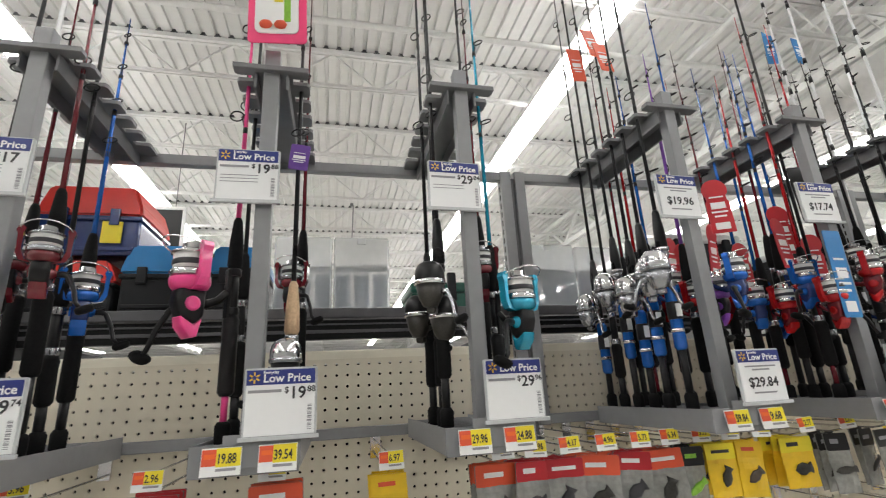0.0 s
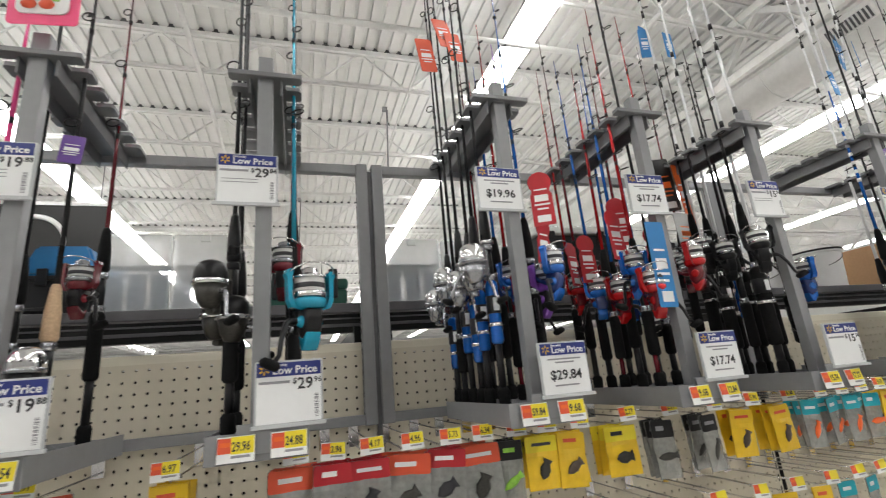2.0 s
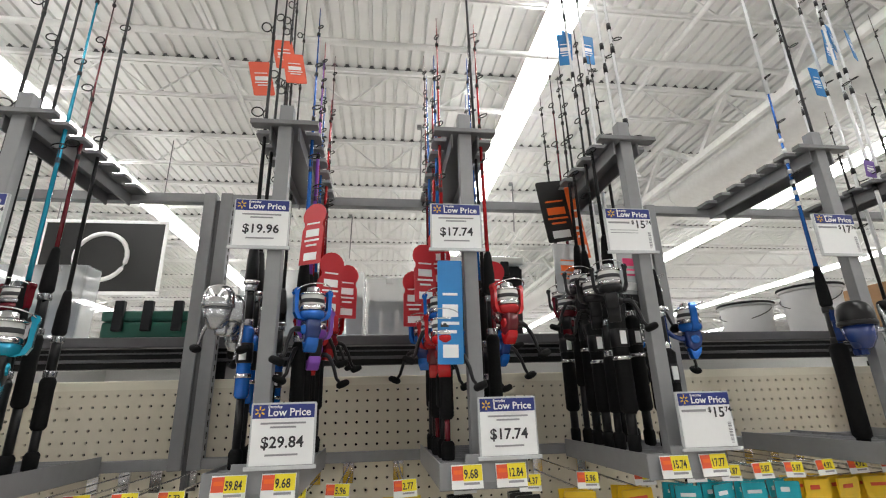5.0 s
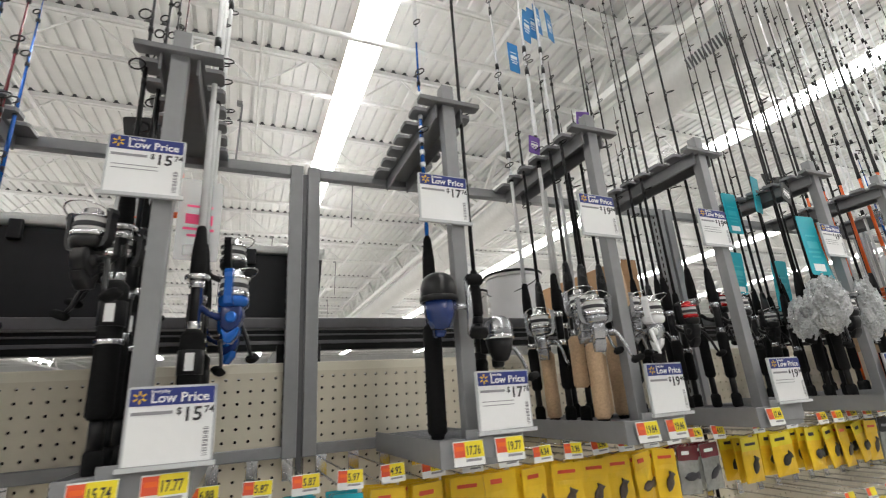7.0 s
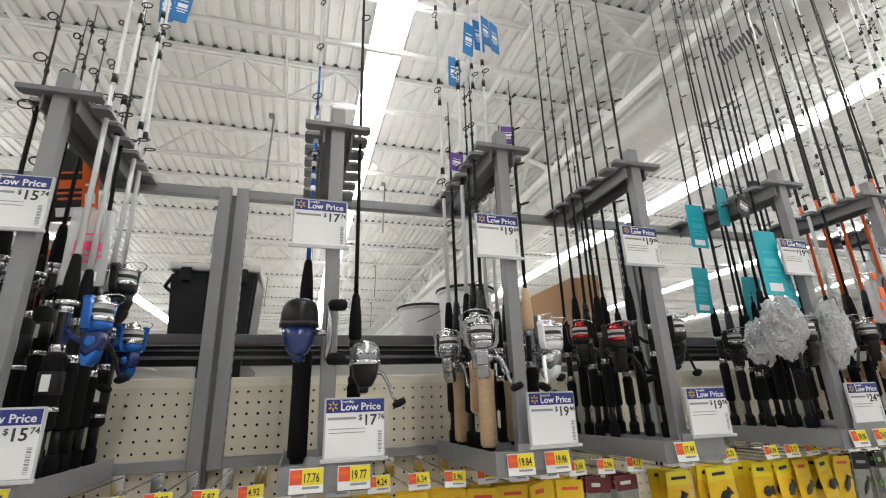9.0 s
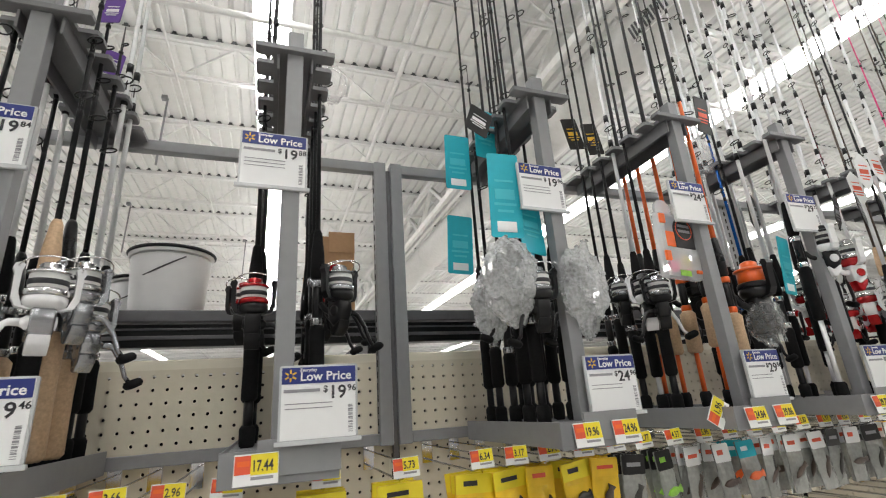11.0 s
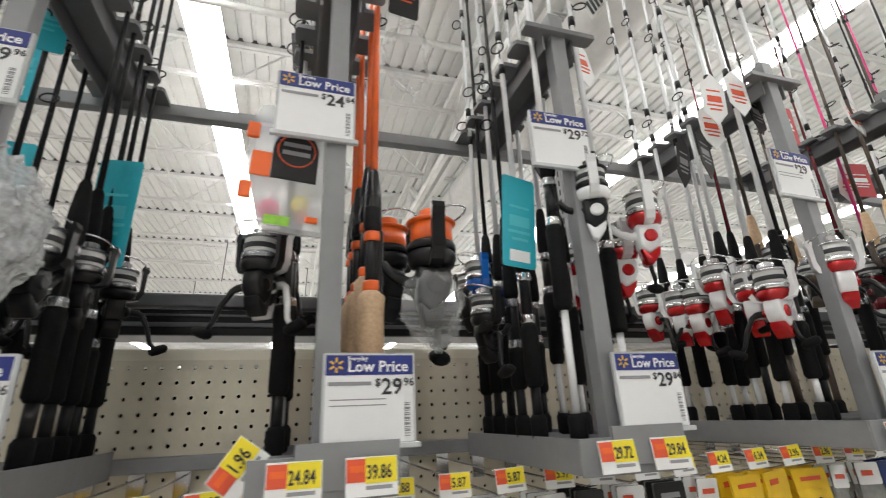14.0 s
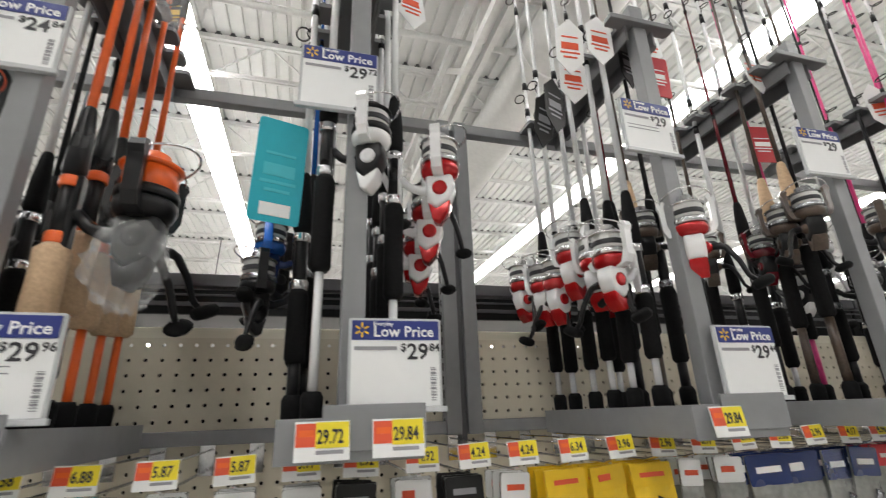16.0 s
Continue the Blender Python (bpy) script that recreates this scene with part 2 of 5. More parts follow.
def bar(bm, p, q, r):
    """A square bar from p to q."""
    p, q = Vector(p), Vector(q)
    d = (q - p).normalized()
    u = d.cross(Vector((0, 1, 0.01)) if abs(d.y) < 0.9 else Vector((1, 0, 0))).normalized() * r
    v = d.cross(u)
    a = [bm.verts.new(p + s * u + t * v) for s, t in ((1, 1), (-1, 1), (-1, -1), (1, -1))]
    b = [bm.verts.new(q + s * u + t * v) for s, t in ((1, 1), (-1, 1), (-1, -1), (1, -1))]
    for k in range(4):
        bm.faces.new((a[k], a[(k + 1) % 4], b[(k + 1) % 4], b[k]))
    bm.faces.new(a[::-1])
    bm.faces.new(b)


def joist():
    bm = B()
    zt, zb = DECK - 0.035, DECK - 0.5
    box(bm, X0, X1, -0.05, -0.008, zt - 0.03, zt + 0.028)
    box(bm, X0, X1, 0.008, 0.05, zt - 0.03, zt + 0.028)
    box(bm, X0, X1, -0.035, -0.008, zb - 0.018, zb + 0.018)
    box(bm, X0, X1, 0.008, 0.035, zb - 0.018, zb + 0.018)
    x, up = X0 + 0.1, True
    while x < X1 - 0.7:
        bar(bm, (x, 0, zb if up else zt), (x + 0.55, 0, zt if up else zb), 0.009)
        up = not up
        x += 0.55
    return bm


def flute_shade_blocks():
    """Dark blocks added over each joist to stand for shade in the deck flutes."""
    v, f = [], []
    x = X0 + 0.15 * 40
    while x < X1 - 8:
        n = len(v)
        v += [(x + dx, y, z) for z in (DECK - 0.012, DECK + 0.03) for dx, y in ((0.088, -0.054), (0.162, -0.054), (0.162, 0.054), (0.088, 0.054))]
        f += [tuple(n + i for i in q) for q in ((3, 2, 1, 0), (4, 5, 6, 7), (0, 1, 5, 4), (1, 2, 6, 5), (2, 3, 7, 6), (3, 0, 4, 7))]
        x += 0.15
    me = bpy.data.meshes.new("flute_shade_block")
    me.from_pydata(v, [], f)
    return me


joist_mesh = flute_shade_mesh = None
for k in range(-7, 20):
    if joist_mesh is None:
        ob = part("ceiling_joist", joist(), WHITE_STEEL)
        joist_mesh = ob.data
    else:
        ob = new("ceiling_joist", joist_mesh)
    put(ob, 0.4 * (k % 2), 3.75 + 1.68 * k, 0)
    tagged(ob, "white open-web steel roof joist", "joist", "roof joists", "structure")
    # added dark blocks imitate the shaded flute gaps above these joists
    if -1 <= k < 12:
        if flute_shade_mesh is None:
            fc = part("flute_shade_block", flute_shade_blocks(), STEEL_DARK, ob, "dark blocks standing in for shade in the deck flutes")
            flute_shade_mesh = fc.data
        else:
            fc = new("flute_shade_block", flute_shade_mesh)
            fc.parent = ob
        fc["kind"] = "stuff"
        put(fc, -0.4 * (k % 2), 0, 0)


def girder():
    """A deep open girder that carries the joists, along y."""
    bm = B()
    zt, zb = DECK - 0.55, DECK - 1.15
    for dx in (-0.06, 0.06):
        box(bm, dx - 0.03, dx + 0.03, Y0, Y1, zt - 0.045, zt + 0.045)
        box(bm, dx - 0.03, dx + 0.03, Y0, Y1, zb - 0.045, zb + 0.045)
    y, up = -6.0, True
    while y < 34:
        bar(bm, (0, y, zb if up else zt), (0, y + 0.72, zt if up else zb), 0.032)
        y += 0.72
        up = not up
    return bm


for gx in (-9.0, 4.75, 18.0):
    ob = tagged(part("roof_girder", girder(), WHITE_STEEL), "white painted open-web roof girder", "girder", "roof girders", "structure")
    put(ob, gx, 0, 0.25)

ob = part("air_duct", lathe(B(), [(0.3, Y0 + 1), (0.3, Y1 - 1)], 28, Matrix.Rotation(radians(-90), 4, "X")), WHITE_STEEL)
put(ob, 5.5, 0, 4.72)
duct = tagged(ob, "long white round sheet-metal air duct", "duct")
for k in range(-2, 6):
    hoop = part("seam_band", tube(B(), [(0.303 * math.cos(a * 0.2618), 0, 0.303 * math.sin(a * 0.2618)) for a in range(24)], 0.012, 6, True), WHITE_STEEL, duct)
    put(hoop, 0, k * 3.1 + 2.4, 0)
vent = put(thing("duct_vent", "grey louvred supply grille on the duct", "vent"), 5.225, 1.42, 4.6)
vent.rotation_euler = (0, radians(-24), 0)
part("frame", box(B(), -0.012, 0.02, -0.25, 0.25, -0.08, 0.08, 0.004), WHITE_STEEL, vent)
for k in range(11):
    s = part("slat", painted("ventslat", lambda: box(B(), -0.02, 0.0, -0.008, 0.008, -0.062, 0.062), STEEL_DARK), STEEL_DARK, vent)
    put(s, -0.004, -0.2 + 0.04 * k, 0)

# sprinkler pipes and conduits under the joists
for nm, a, b, r in (("sprinkler_pipe", (3.35, Y0, 4.86), (3.35, Y1, 4.86), 0.028), ("sprinkler_pipe", (-1.2, Y0, 4.86), (-1.2, Y1, 4.86), 0.028), ("sprinkler_pipe", (X0, 2.55, 4.8), (X1, 2.55, 4.8), 0.032),
                    ("conduit", (X0, 5.35, 4.88), (X1, 5.35, 4.88), 0.014), ("conduit", (1.1, Y0, 4.9), (1.1, Y1, 4.9), 0.012), ("conduit", (X0, 9.2, 4.88), (X1, 9.2, 4.88), 0.014)):
    p = part(nm, tube(B(), [a, b], r, 10), WHITE_STEEL)
    tagged(p, "white painted steel pipe run under the roof joists" if r > 0.02 else "thin white electrical conduit under the roof joists", "pipe", "pipes under the roof")
for k in range(8):
    rd = put(thing("pendant_rod", "thin dark hanging rod under the roof", "rod", "hanging rods"), 0.9 + 1.7 * math.sin(k * 2.1) + 0.2 * k, 4.2 + 1.6 * k, 0)
    part("rod", tube(B(), [(0, 0, 4.1), (0.03, 0, 4.95)], 0.012, 6), STEEL, rd)
    part("clamp", box(B(), -0.03, 0.03, -0.03, 0.03, 4.93, 4.98, 0.004), STEEL, rd)

# ceiling lamp rows, each tube fixture its own lamp
fixture = None
for lx in LIGHT_X:
    y = -9.0
    while y < 32:
        if fixture is None:
            fixture = thing("ceiling_light", "white strip light with glowing diffuser hung in a row", "lamp", "strip light rows")
            part("diffuser", box(B(), -0.16, 0.16, -1.2, 1.2, -0.05, 0.0, 0.012), TUBE, fixture)
            part("housing", box(B(), -0.14, 0.14, -1.2, 1.2, 0.002, 0.05, 0.006), WHITE_STEEL, fixture)
            for dy in (-0.8, 0.8):
                part("hanger_rod", tube(B(), [(0, dy, 0.06), (0, dy, 0.56)], 0.004), WHITE_STEEL, fixture)
            fixture.matrix_basis = pose(lx, y, 4.86)
        else:
            copy_thing(fixture, pose(lx, y, 4.86))
        y += 2.4

# ---- the gondola with pegboard ----
BAY, NB0, NB1 = 1.219, -2, 6      # bay width; bays from NB0 to NB1, bay 0 starts at the first upright
PEG_Z0, PEG_Z1, PITCH = 0.62, 1.5345, 0.0254


def pegboard():
    """A board with real holes one inch apart."""
    nx, nz = 47, int((PEG_Z1 - PEG_Z0) / PITCH)
    v, f = [], []
    h = PITCH / 2
    ring = [(h, 0), (h, h), (0, h), (-h, h), (-h, 0), (-h, -h), (0, -h), (h, -h)]
    r = 0.0034
    hole = [(r * math.cos(k * math.pi / 4), r * math.sin(k * math.pi / 4)) for k in range(8)]
    for i in range(nx):
        for j in range(nz):
            cx, cz = (i + 0.5) * PITCH + 0.0125, PEG_Z0 + (j + 0.5) * PITCH
            n = len(v)
            v += [(cx + a, 0, cz + b) for a, b in ring] + [(cx + a, 0, cz + b) for a, b in hole] + [(cx + a, 0.006, cz + b) for a, b in hole]
            for k in range(8):
                m = (k + 1) % 8
                f.append((n + k, n + 8 + k, n + 8 + m, n + m))
                f.append((n + 8 + k, n + 16 + k, n + 16 + m, n + 8 + m))
    me = bpy.data.meshes.new("pegboard")
    me.from_pydata(v, [], f)
    return me


peg_mesh = pegboard()
for b in range(NB0, NB1):
    x = b * BAY
    pb = part("pegboard", peg_mesh, PEG)
    put(pb, x, 0.03, 0)
    tagged(pb, "cream pegboard back panel with punched holes", "pegboard", "pegboard panels", "structure")
    t = part("top_trim", box(B(), 0.004, BAY - 0.004, 0.018, 0.05, PEG_Z1 - 0.004, PEG_Z1 + 0.022, 0.003), PEGTRIM, pb, "cream steel cap along the top")
    t = part("slotted_standard", box(B(), -0.012, 0.012, 0.012, 0.03, 0.3, PEG_Z1 - 0.006, 0.001), PEGTRIM, pb, "cream slotted upright between panels")
    # slots are solid blocks, their inner shade put into the colour
    for k in range(14):
        put(part("slot_shade", painted("stdslot", lambda: box(B(), -0.0035, 0.0035, 0.0105, 0.0125, 0, 0.02), VOID_SHADE), VOID_SHADE, pb), 0, -0.0, 0.9 + 0.032 * k)
    # near-black sheet added so the peg holes read as shaded hollows
    t = part("void_shade_backing", box(B(), 0.0, BAY, 0.045, 0.052, PEG_Z0 - 0.5, PEG_Z1 - 0.01), VOID_SHADE, pb)
    put(part("base_panel", box(B(), 0.0, BAY, 0.0, 0.015, 0.0, PEG_Z0), PEGTRIM, pb), 0, 0, 0)



def slots():
    """The row of short slots down an upright's outer side, as shade-dark blocks."""
    bm = B()
    for k in range(26):
        box(bm, -0.0008, 0.0308, 0.012, 0.017, 1.37 + 0.0254 * k, 1.385 + 0.0254 * k)
    return bm


# rod rack frame: paired uprights, top and bottom rails
for b in range(NB0, NB1):
    x = b * BAY
    rk = thing("rack_frame", "grey powder-coated steel frame of a rod rack", "rack frame", "rack frames")
    put(rk, x, 0, 0)
    for nm, xx in (("upright", 0.006), ("upright", BAY - 0.036)):
        u = part(nm, painted("upright", lambda: box(B(), 0, 0.03, 0.0, 0.03, 1.355, 2.04, 0.002), STEEL), STEEL, rk)
        put(u, xx, 0, 0)
        pl = part("slot_shade_strip", painted("slotstrip", lambda: slots(), VOID_SHADE), VOID_SHADE, rk)
        put(pl, xx, 0, 0)
        pl["kind"] = "stuff"
    part("slotted_standard", box(B(), -0.0055, 0.0055, 0.008, 0.022, 1.3, 2.02), STEEL_DARK, rk, "dark slotted standard between uprights")
    part("top_rail", box(B(), 0.036, BAY - 0.036, 0.003, 0.027, 2.012, 2.038, 0.002), STEEL, rk)
    part("bottom_rail", box(B(), 0.036, BAY - 0.036, 0.003, 0.027, 1.357, 1.38, 0.002), STEEL, rk)

# ---- rod racks: one arm and one tray on a front post ----
SLOTS = (0.240, 0.609, 0.972)
RACKS = [b * BAY + s for b in range(-1, 5) for s in SLOTS]
PY = -0.350        # the front post's place
TRAY_Z = 1.385


def arm_plate():
    """The top arm: a bent plate with finger notches on both edges."""
    half, pts = 0.066, []
    n, step = 6, 0.056
    for side in (1, -1):
        ys = [(-0.365 + k * step) for k in range(n)]
        seq = ys if side == 1 else ys[::-1]
        for y in seq:
            a, b = (y + 0.016, y + 0.034) if side == 1 else (y + 0.034, y + 0.016)
            pts += [(side * half, a - side * 0.006), (side * (half - 0.004), a), (side * 0.036, a), (side * 0.036, b), (side * (half - 0.004), b), (side * half, b + side * 0.006)]
        pts += [(side * half, 0.0)] if side == 1 else [(side * half, -0.37)]
        if side == 1:
            pts += [(-half, 0.0)]
    pts = [(-half, -0.37), (half, -0.37)] + [p for p in pts if p != (-half, -0.37)]
    bm = B()
    a = [bm.verts.new((x, y, 2.036)) for x, y in pts]
    b = [bm.verts.new((x, y, 2.028)) for x, y in pts]
    bm.faces.new(a)
    bm.faces.new(b[::-1])
    for k in range(len(pts)):
        bm.faces.new((a[k], b[k], b[(k + 1) % len(pts)], a[(k + 1) % len(pts)]))
    bmesh.ops.recalc_face_normals(bm, faces=bm.faces[:])
    box(bm, -half, half, -0.3735, -0.3705, 2.027, 2.037, 0.001)
    for s in (-1, 1):
        box(bm, s * 0.028 - 0.002, s * 0.028 + 0.002, -0.36, 0.0, 1.996, 2.0275, 0.0008)
    return bm


def tray_side(s):
    return box(B(), s * 0.072 - 0.0015, s * 0.072 + 0.0015, -0.385, 0.0, 1.352, 1.392, 0.0008)


def rack(x):
    r = thing("rod_rack", "grey steel rod rack with notched arm and tray", "rod rack", "rod racks")
    put(r, x, 0, 0)
    part("post", painted("post", lambda: box(B(), -0.0135, 0.0135, PY - 0.012, PY + 0.012, 1.37, 2.078, 0.0015), STEEL), STEEL, r)
    part("arm", painted("arm", arm_plate, ARM_STEEL), ARM_STEEL, r, "notched top arm")
    part("tray_front", painted("tf", lambda: box(B(), -0.0735, 0.0735, -0.388, -0.385, 1.35, 1.392, 0.0008), STEEL), STEEL, r)
    for s in (-1, 1):
        part("tray_side", painted(("ts", s), lambda s=s: tray_side(s), STEEL), STEEL, r)
    part("tray_floor", painted("tfl", lambda: box(B(), -0.07, 0.07, -0.384, 0.0, 1.366, 1.37), STEEL_DARK), STEEL_DARK, r)
    for k in range(9):
        w = part("divider_wire", painted("dw", lambda: box(B(), -0.07, 0.07, -0.002, 0.002, 1.384, 1.388), STEEL), STEEL, r)
        put(w, 0, -0.36 + 0.042 * k, 0)
    part("post_foot", painted("pf", lambda: box(B(), -0.03, 0.075, -0.392, -0.389, 1.36, 1.404, 0.0008), STEEL), STEEL, r)
    return r


for x in RACKS:
    rack(x)


# ---- price signs ----
def spark(bm, r):
    for k in range(6):
        box(bm, r * 0.35, r, -0.0004, 0.0, -r * 0.13, r * 0.13, 0, Matrix.Rotation(radians(60 * k + 30), 4, "Y"))
    return bm


def barcode():
    bm, z = B(), 0.0
    rnd = random.Random(4)
    while z < 0.036:
        h = rnd.choice((0.0008, 0.0016, 0.0024))
        box(bm, 0, 0.006, -0.0004, 0, z, z + h)
        z += h + rnd.choice((0.0008, 0.0016))
    return bm


def price_sign(x, z, price, centred=False, y=-0.37):
    """A card in a clear holder, top left corner at x, z."""
    s = thing("price_sign", "white price card with blue header in clear holder", "price sign", "price signs on rack posts")
    s.matrix_basis = pose(x, y, z, 0, 0, random.uniform(-2.5, 2.5))
    part("holder", painted("holder", lambda: outline(B(), rounded(0.102, 0.098, 0.003, 0, -0.098), 0.0, 0.004), HOLDER), HOLDER, s, "clear plastic holder")
    part("lip", painted("lip", lambda: box(B(), -0.004, 0.106, -0.006, 0.001, -0.1, -0.094, 0.001), HOLDER), HOLDER, s)
    part("card", painted("card", lambda: box(B(), 0.003, 0.099, -0.002, -0.0003, -0.0935, -0.003), PAPER), PAPER, s)
    part("header", painted("header", lambda: box(B(), 0.003, 0.099, -0.003, -0.0021, -0.024, -0.003), BLUE_BAND), BLUE_BAND, s, "blue printed header")
    put(part("logo", painted("spark", lambda: spark(B(), 0.008), SPARK), SPARK, s), 0.014, -0.0034, -0.0135)
    put(part("lettering", words("Low Price", 0.0165, WHITE_INK), WHITE_INK, s), 0.026, -0.0034, -0.0205)
    put(part("lettering", words("Everyday", 0.006, WHITE_INK), WHITE_INK, s), 0.026, -0.0034, -0.0085)
    d, c = price.split(".") if "." in price else (price, "")
    if centred:
        put(part("price", words("$" + price, 0.024, INK), INK, s), 0.018, -0.0026, -0.068)
        for k, w in ((0, 0.07), (1, 0.04)):
            put(part("small_print", painted(("sp", w), lambda w=w: box(B(), -w / 2, w / 2, -0.0003, 0, 0, 0.0028), INK_GREY), INK_GREY, s), 0.051, -0.0024, -0.033 - 0.006 * k)
        put(part("small_print", painted(("sp", 0.05), lambda: box(B(), -0.025, 0.025, -0.0003, 0, 0, 0.0028), INK_GREY), INK_GREY, s), 0.051, -0.0024, -0.08)
    else:
        put(part("price", words("$", 0.012, INK), INK, s), 0.056, -0.0026, -0.036)
        put(part("price", words(d, 0.024, INK), INK, s), 0.063, -0.0026, -0.0445)
        if c:
            put(part("price", words(c, 0.012, INK), INK, s), 0.088, -0.0026, -0.036)
        put(part("small_print", painted("sp5", lambda: box(B(), 0, 0.046, -0.0003, 0, 0, 0.004), INK_GREY), INK_GREY, s), 0.006, -0.0024, -0.035)
        put(part("barcode", painted("bars", barcode, INK_GREY), INK_GREY, s), 0.089, -0.0024, -0.088)
        for k in range(random.choice((0, 0, 2, 3))):
            put(part("small_print", painted("sp6", lambda: box(B(), 0, 0.06, -0.0003, 0, 0, 0.0012), INK_GREY), INK_GREY, s), 0.008, -0.0024, -0.05 - 0.006 * k)
    return s


PRICES = {-1: [("17", "19.74"), ("19.88", "19.88"), ("29.84", "29.96")], 0: [("19.96", "29.84"), ("17.74", "17.74"), ("15.74", "15.74")],
          1: [("17.76", "17.76"), ("19.84", "19.46"), ("19.88", "19.96")], 2: [("19.96", "24.96"), ("24.84", "29.96"), ("29.72", "29.84")],
          3: [("29", "29.44"), ("29", "29.96"), ("39", "39.96")], 4: [("39", "39.96"), ("39", "39.96"), ("39", "39.96")]}
TAGS = {-1: [("19.74", "17.74"), ("19.88", "39.54"), ("29.96", "24.88")], 0: [("59.84", "9.68"), ("9.68", "12.84"), ("15.74", "17.77")],
        1: [("17.76", "19.77"), ("19.84", "19.46"), ("17.44", "")], 2: [("19.96", "24.96"), ("24.84", "39.86"), ("29.72", "29.84")],
        3: [("29.84", ""), ("29.44", "24.96"), ("39.96", "29.84")], 4: [("39.96", ""), ("29.96", "39.96"), ("39.96", "29.84")]}


def tag_body():
    return box(B(), 0, 0.052, -0.0012, 0, -0.036, 0, 0.0004)


def price_tag(x, y, z, price, big=True, tilt=0.0):
    k = 1.0 if big else 0.82
    t = thing("price_tag", "small shelf tag, red and yellow on white card", "price tag", "price tags on trays" if big else "price tags on hooks")
    t.matrix_basis = pose(x, y, z, -8, tilt, random.uniform(-3, 3)) @ Matrix.Scale(k, 4)
    part("card", painted("tagc", tag_body, PAPER), PAPER, t)
    part("red_field", painted("tagr", lambda: box(B(), 0.001, 0.0195, -0.0018, -0.0013, -0.023, -0.002), TAG_RED), TAG_RED, t)
    part("yellow_field", painted("tagy", lambda: box(B(), 0.0195, 0.0512, -0.0018, -0.0013, -0.0245, -0.001), TAG_YELLOW), TAG_YELLOW, t)
    if price:
        sq = words(price, 0.0125 if len(price) > 4 else 0.015, INK)
        num = put(part("price", sq, INK, t), 0.0205, -0.0021, -0.0205)
        num.scale = (0.92, 1, 1.45 if len(price) > 4 else 1.25)
    part("small_print", painted("tagl", lambda: box(B(), 0.02, 0.046, -0.0016, -0.0013, -0.03, -0.0265), INK_GREY), INK_GREY, t)
    part("small_print", painted("tagm", lambda: box(B(), 0.004, 0.018, -0.0022, -0.0018, -0.014, -0.008), ORANGE_CARD), ORANGE_CARD, t)
    return t


for b in range(-1, 5):
    for i, s in enumerate(SLOTS):
        x = b * BAY + s
        up, low = PRICES[b][i]
        price_sign(x - 0.078, 1.864, up, b == 0 and i < 2, -0.367)
        price_sign(x - 0.006, 1.494, low, b == 0 and i < 2, -0.394 if b < 2 else -0.38)
        a, c = TAGS[b][i]
        price_tag(x - 0.055, -0.3935, 1.389, a)
        if c:
            price_tag(x + 0.019, -0.3935, 1.389, c)

# ---- reels ----


def solid(pts, half, bevel=0.004):
    """A block with the outline pts in y, z, from -half to half in x, edges rounded."""
    bm = outline(B(), [(-y, z) for y, z in pts], -half, half)
    bmesh.ops.transform(bm, verts=bm.verts, matrix=Matrix.Rotation(radians(-90), 4, "Z"))
    bmesh.ops.bevel(bm, geom=bm.edges[:], offset=bevel, segments=2, affect="EDGES", profile=0.5)
    for f in bm.faces:
        f.smooth = True
    bmesh.ops.recalc_face_normals(bm, faces=bm.faces[:])
    return bm


def spinning_body():
    bm = solid([(-0.016, -0.002), (-0.0175, -0.018), (-0.012, -0.034), (0.004, -0.044), (0.015, -0.034), (0.016, -0.002)], 0.0125)
    lathe(bm, [(0.012, -0.006), (0.0165, 0.0)], 14)
    return bm


def tail_cover():
    return solid([(-0.0125, -0.0345), (-0.0095, -0.047), (0.001, -0.06), (0.0085, -0.058), (0.0135, -0.036), (0.004, -0.0445)], 0.0115, 0.002)


def drag_band():
    return lathe(B(), [(0.0213, 0.0265), (0.0217, 0.0275), (0.0217, 0.0325), (0.0213, 0.0335)], 18)


def bail_frame():
    """The rotor's two arms, one bent piece, with round bail pivots."""
    half = [(0.0175, -0.004), (0.0285, -0.001), (0.0335, 0.009), (0.0345, 0.04), (0.037, 0.046), (0.035, 0.052), (0.029, 0.054), (0.0255, 0.05), (0.0275, 0.043), (0.0275, 0.016), (0.022, 0.0)]
    return outline(B(), half + [(-a, b) for a, b in half[::-1]], -0.006, 0.006)


def side_plate():
    return lathe(B(), [(0.006, -0.0155), (0.0088, -0.0145), (0.0088, 0.0155), (0.0065, 0.018), (0.0045, 0.0215)], 16, Matrix.Translation((0, -0.001, -0.02)) @ Matrix.Rotation(radians(90), 4, "Y"))


def spool_skirt():
    return lathe(B(), [(0.0225, 0.0135), (0.0235, 0.0145), (0.0235, 0.0195), (0.0222, 0.0215), (0.0205, 0.0225)], 20)


def reel_stem():
    bm = tube(B(), [(0, 0.008, -0.014), (0, 0.022, -0.017), (0, 0.036, -0.011), (0, 0.047, 0.0)], [0.0085, 0.006, 0.005, 0.0055], 8)
    box(bm, -0.005, 0.005, 0.046, 0.052, -0.032, 0.032, 0.002)
    return bm


def rotor():
    return lathe(B(), [(0.0135, -0.004), (0.0205, -0.001), (0.0232, 0.005), (0.0232, 0.011), (0.021, 0.013)], 20)


def spool_line():
    return lathe(B(), [(0.019, 0.022), (0.0205, 0.023), (0.0205, 0.04), (0.019, 0.041)], 20)


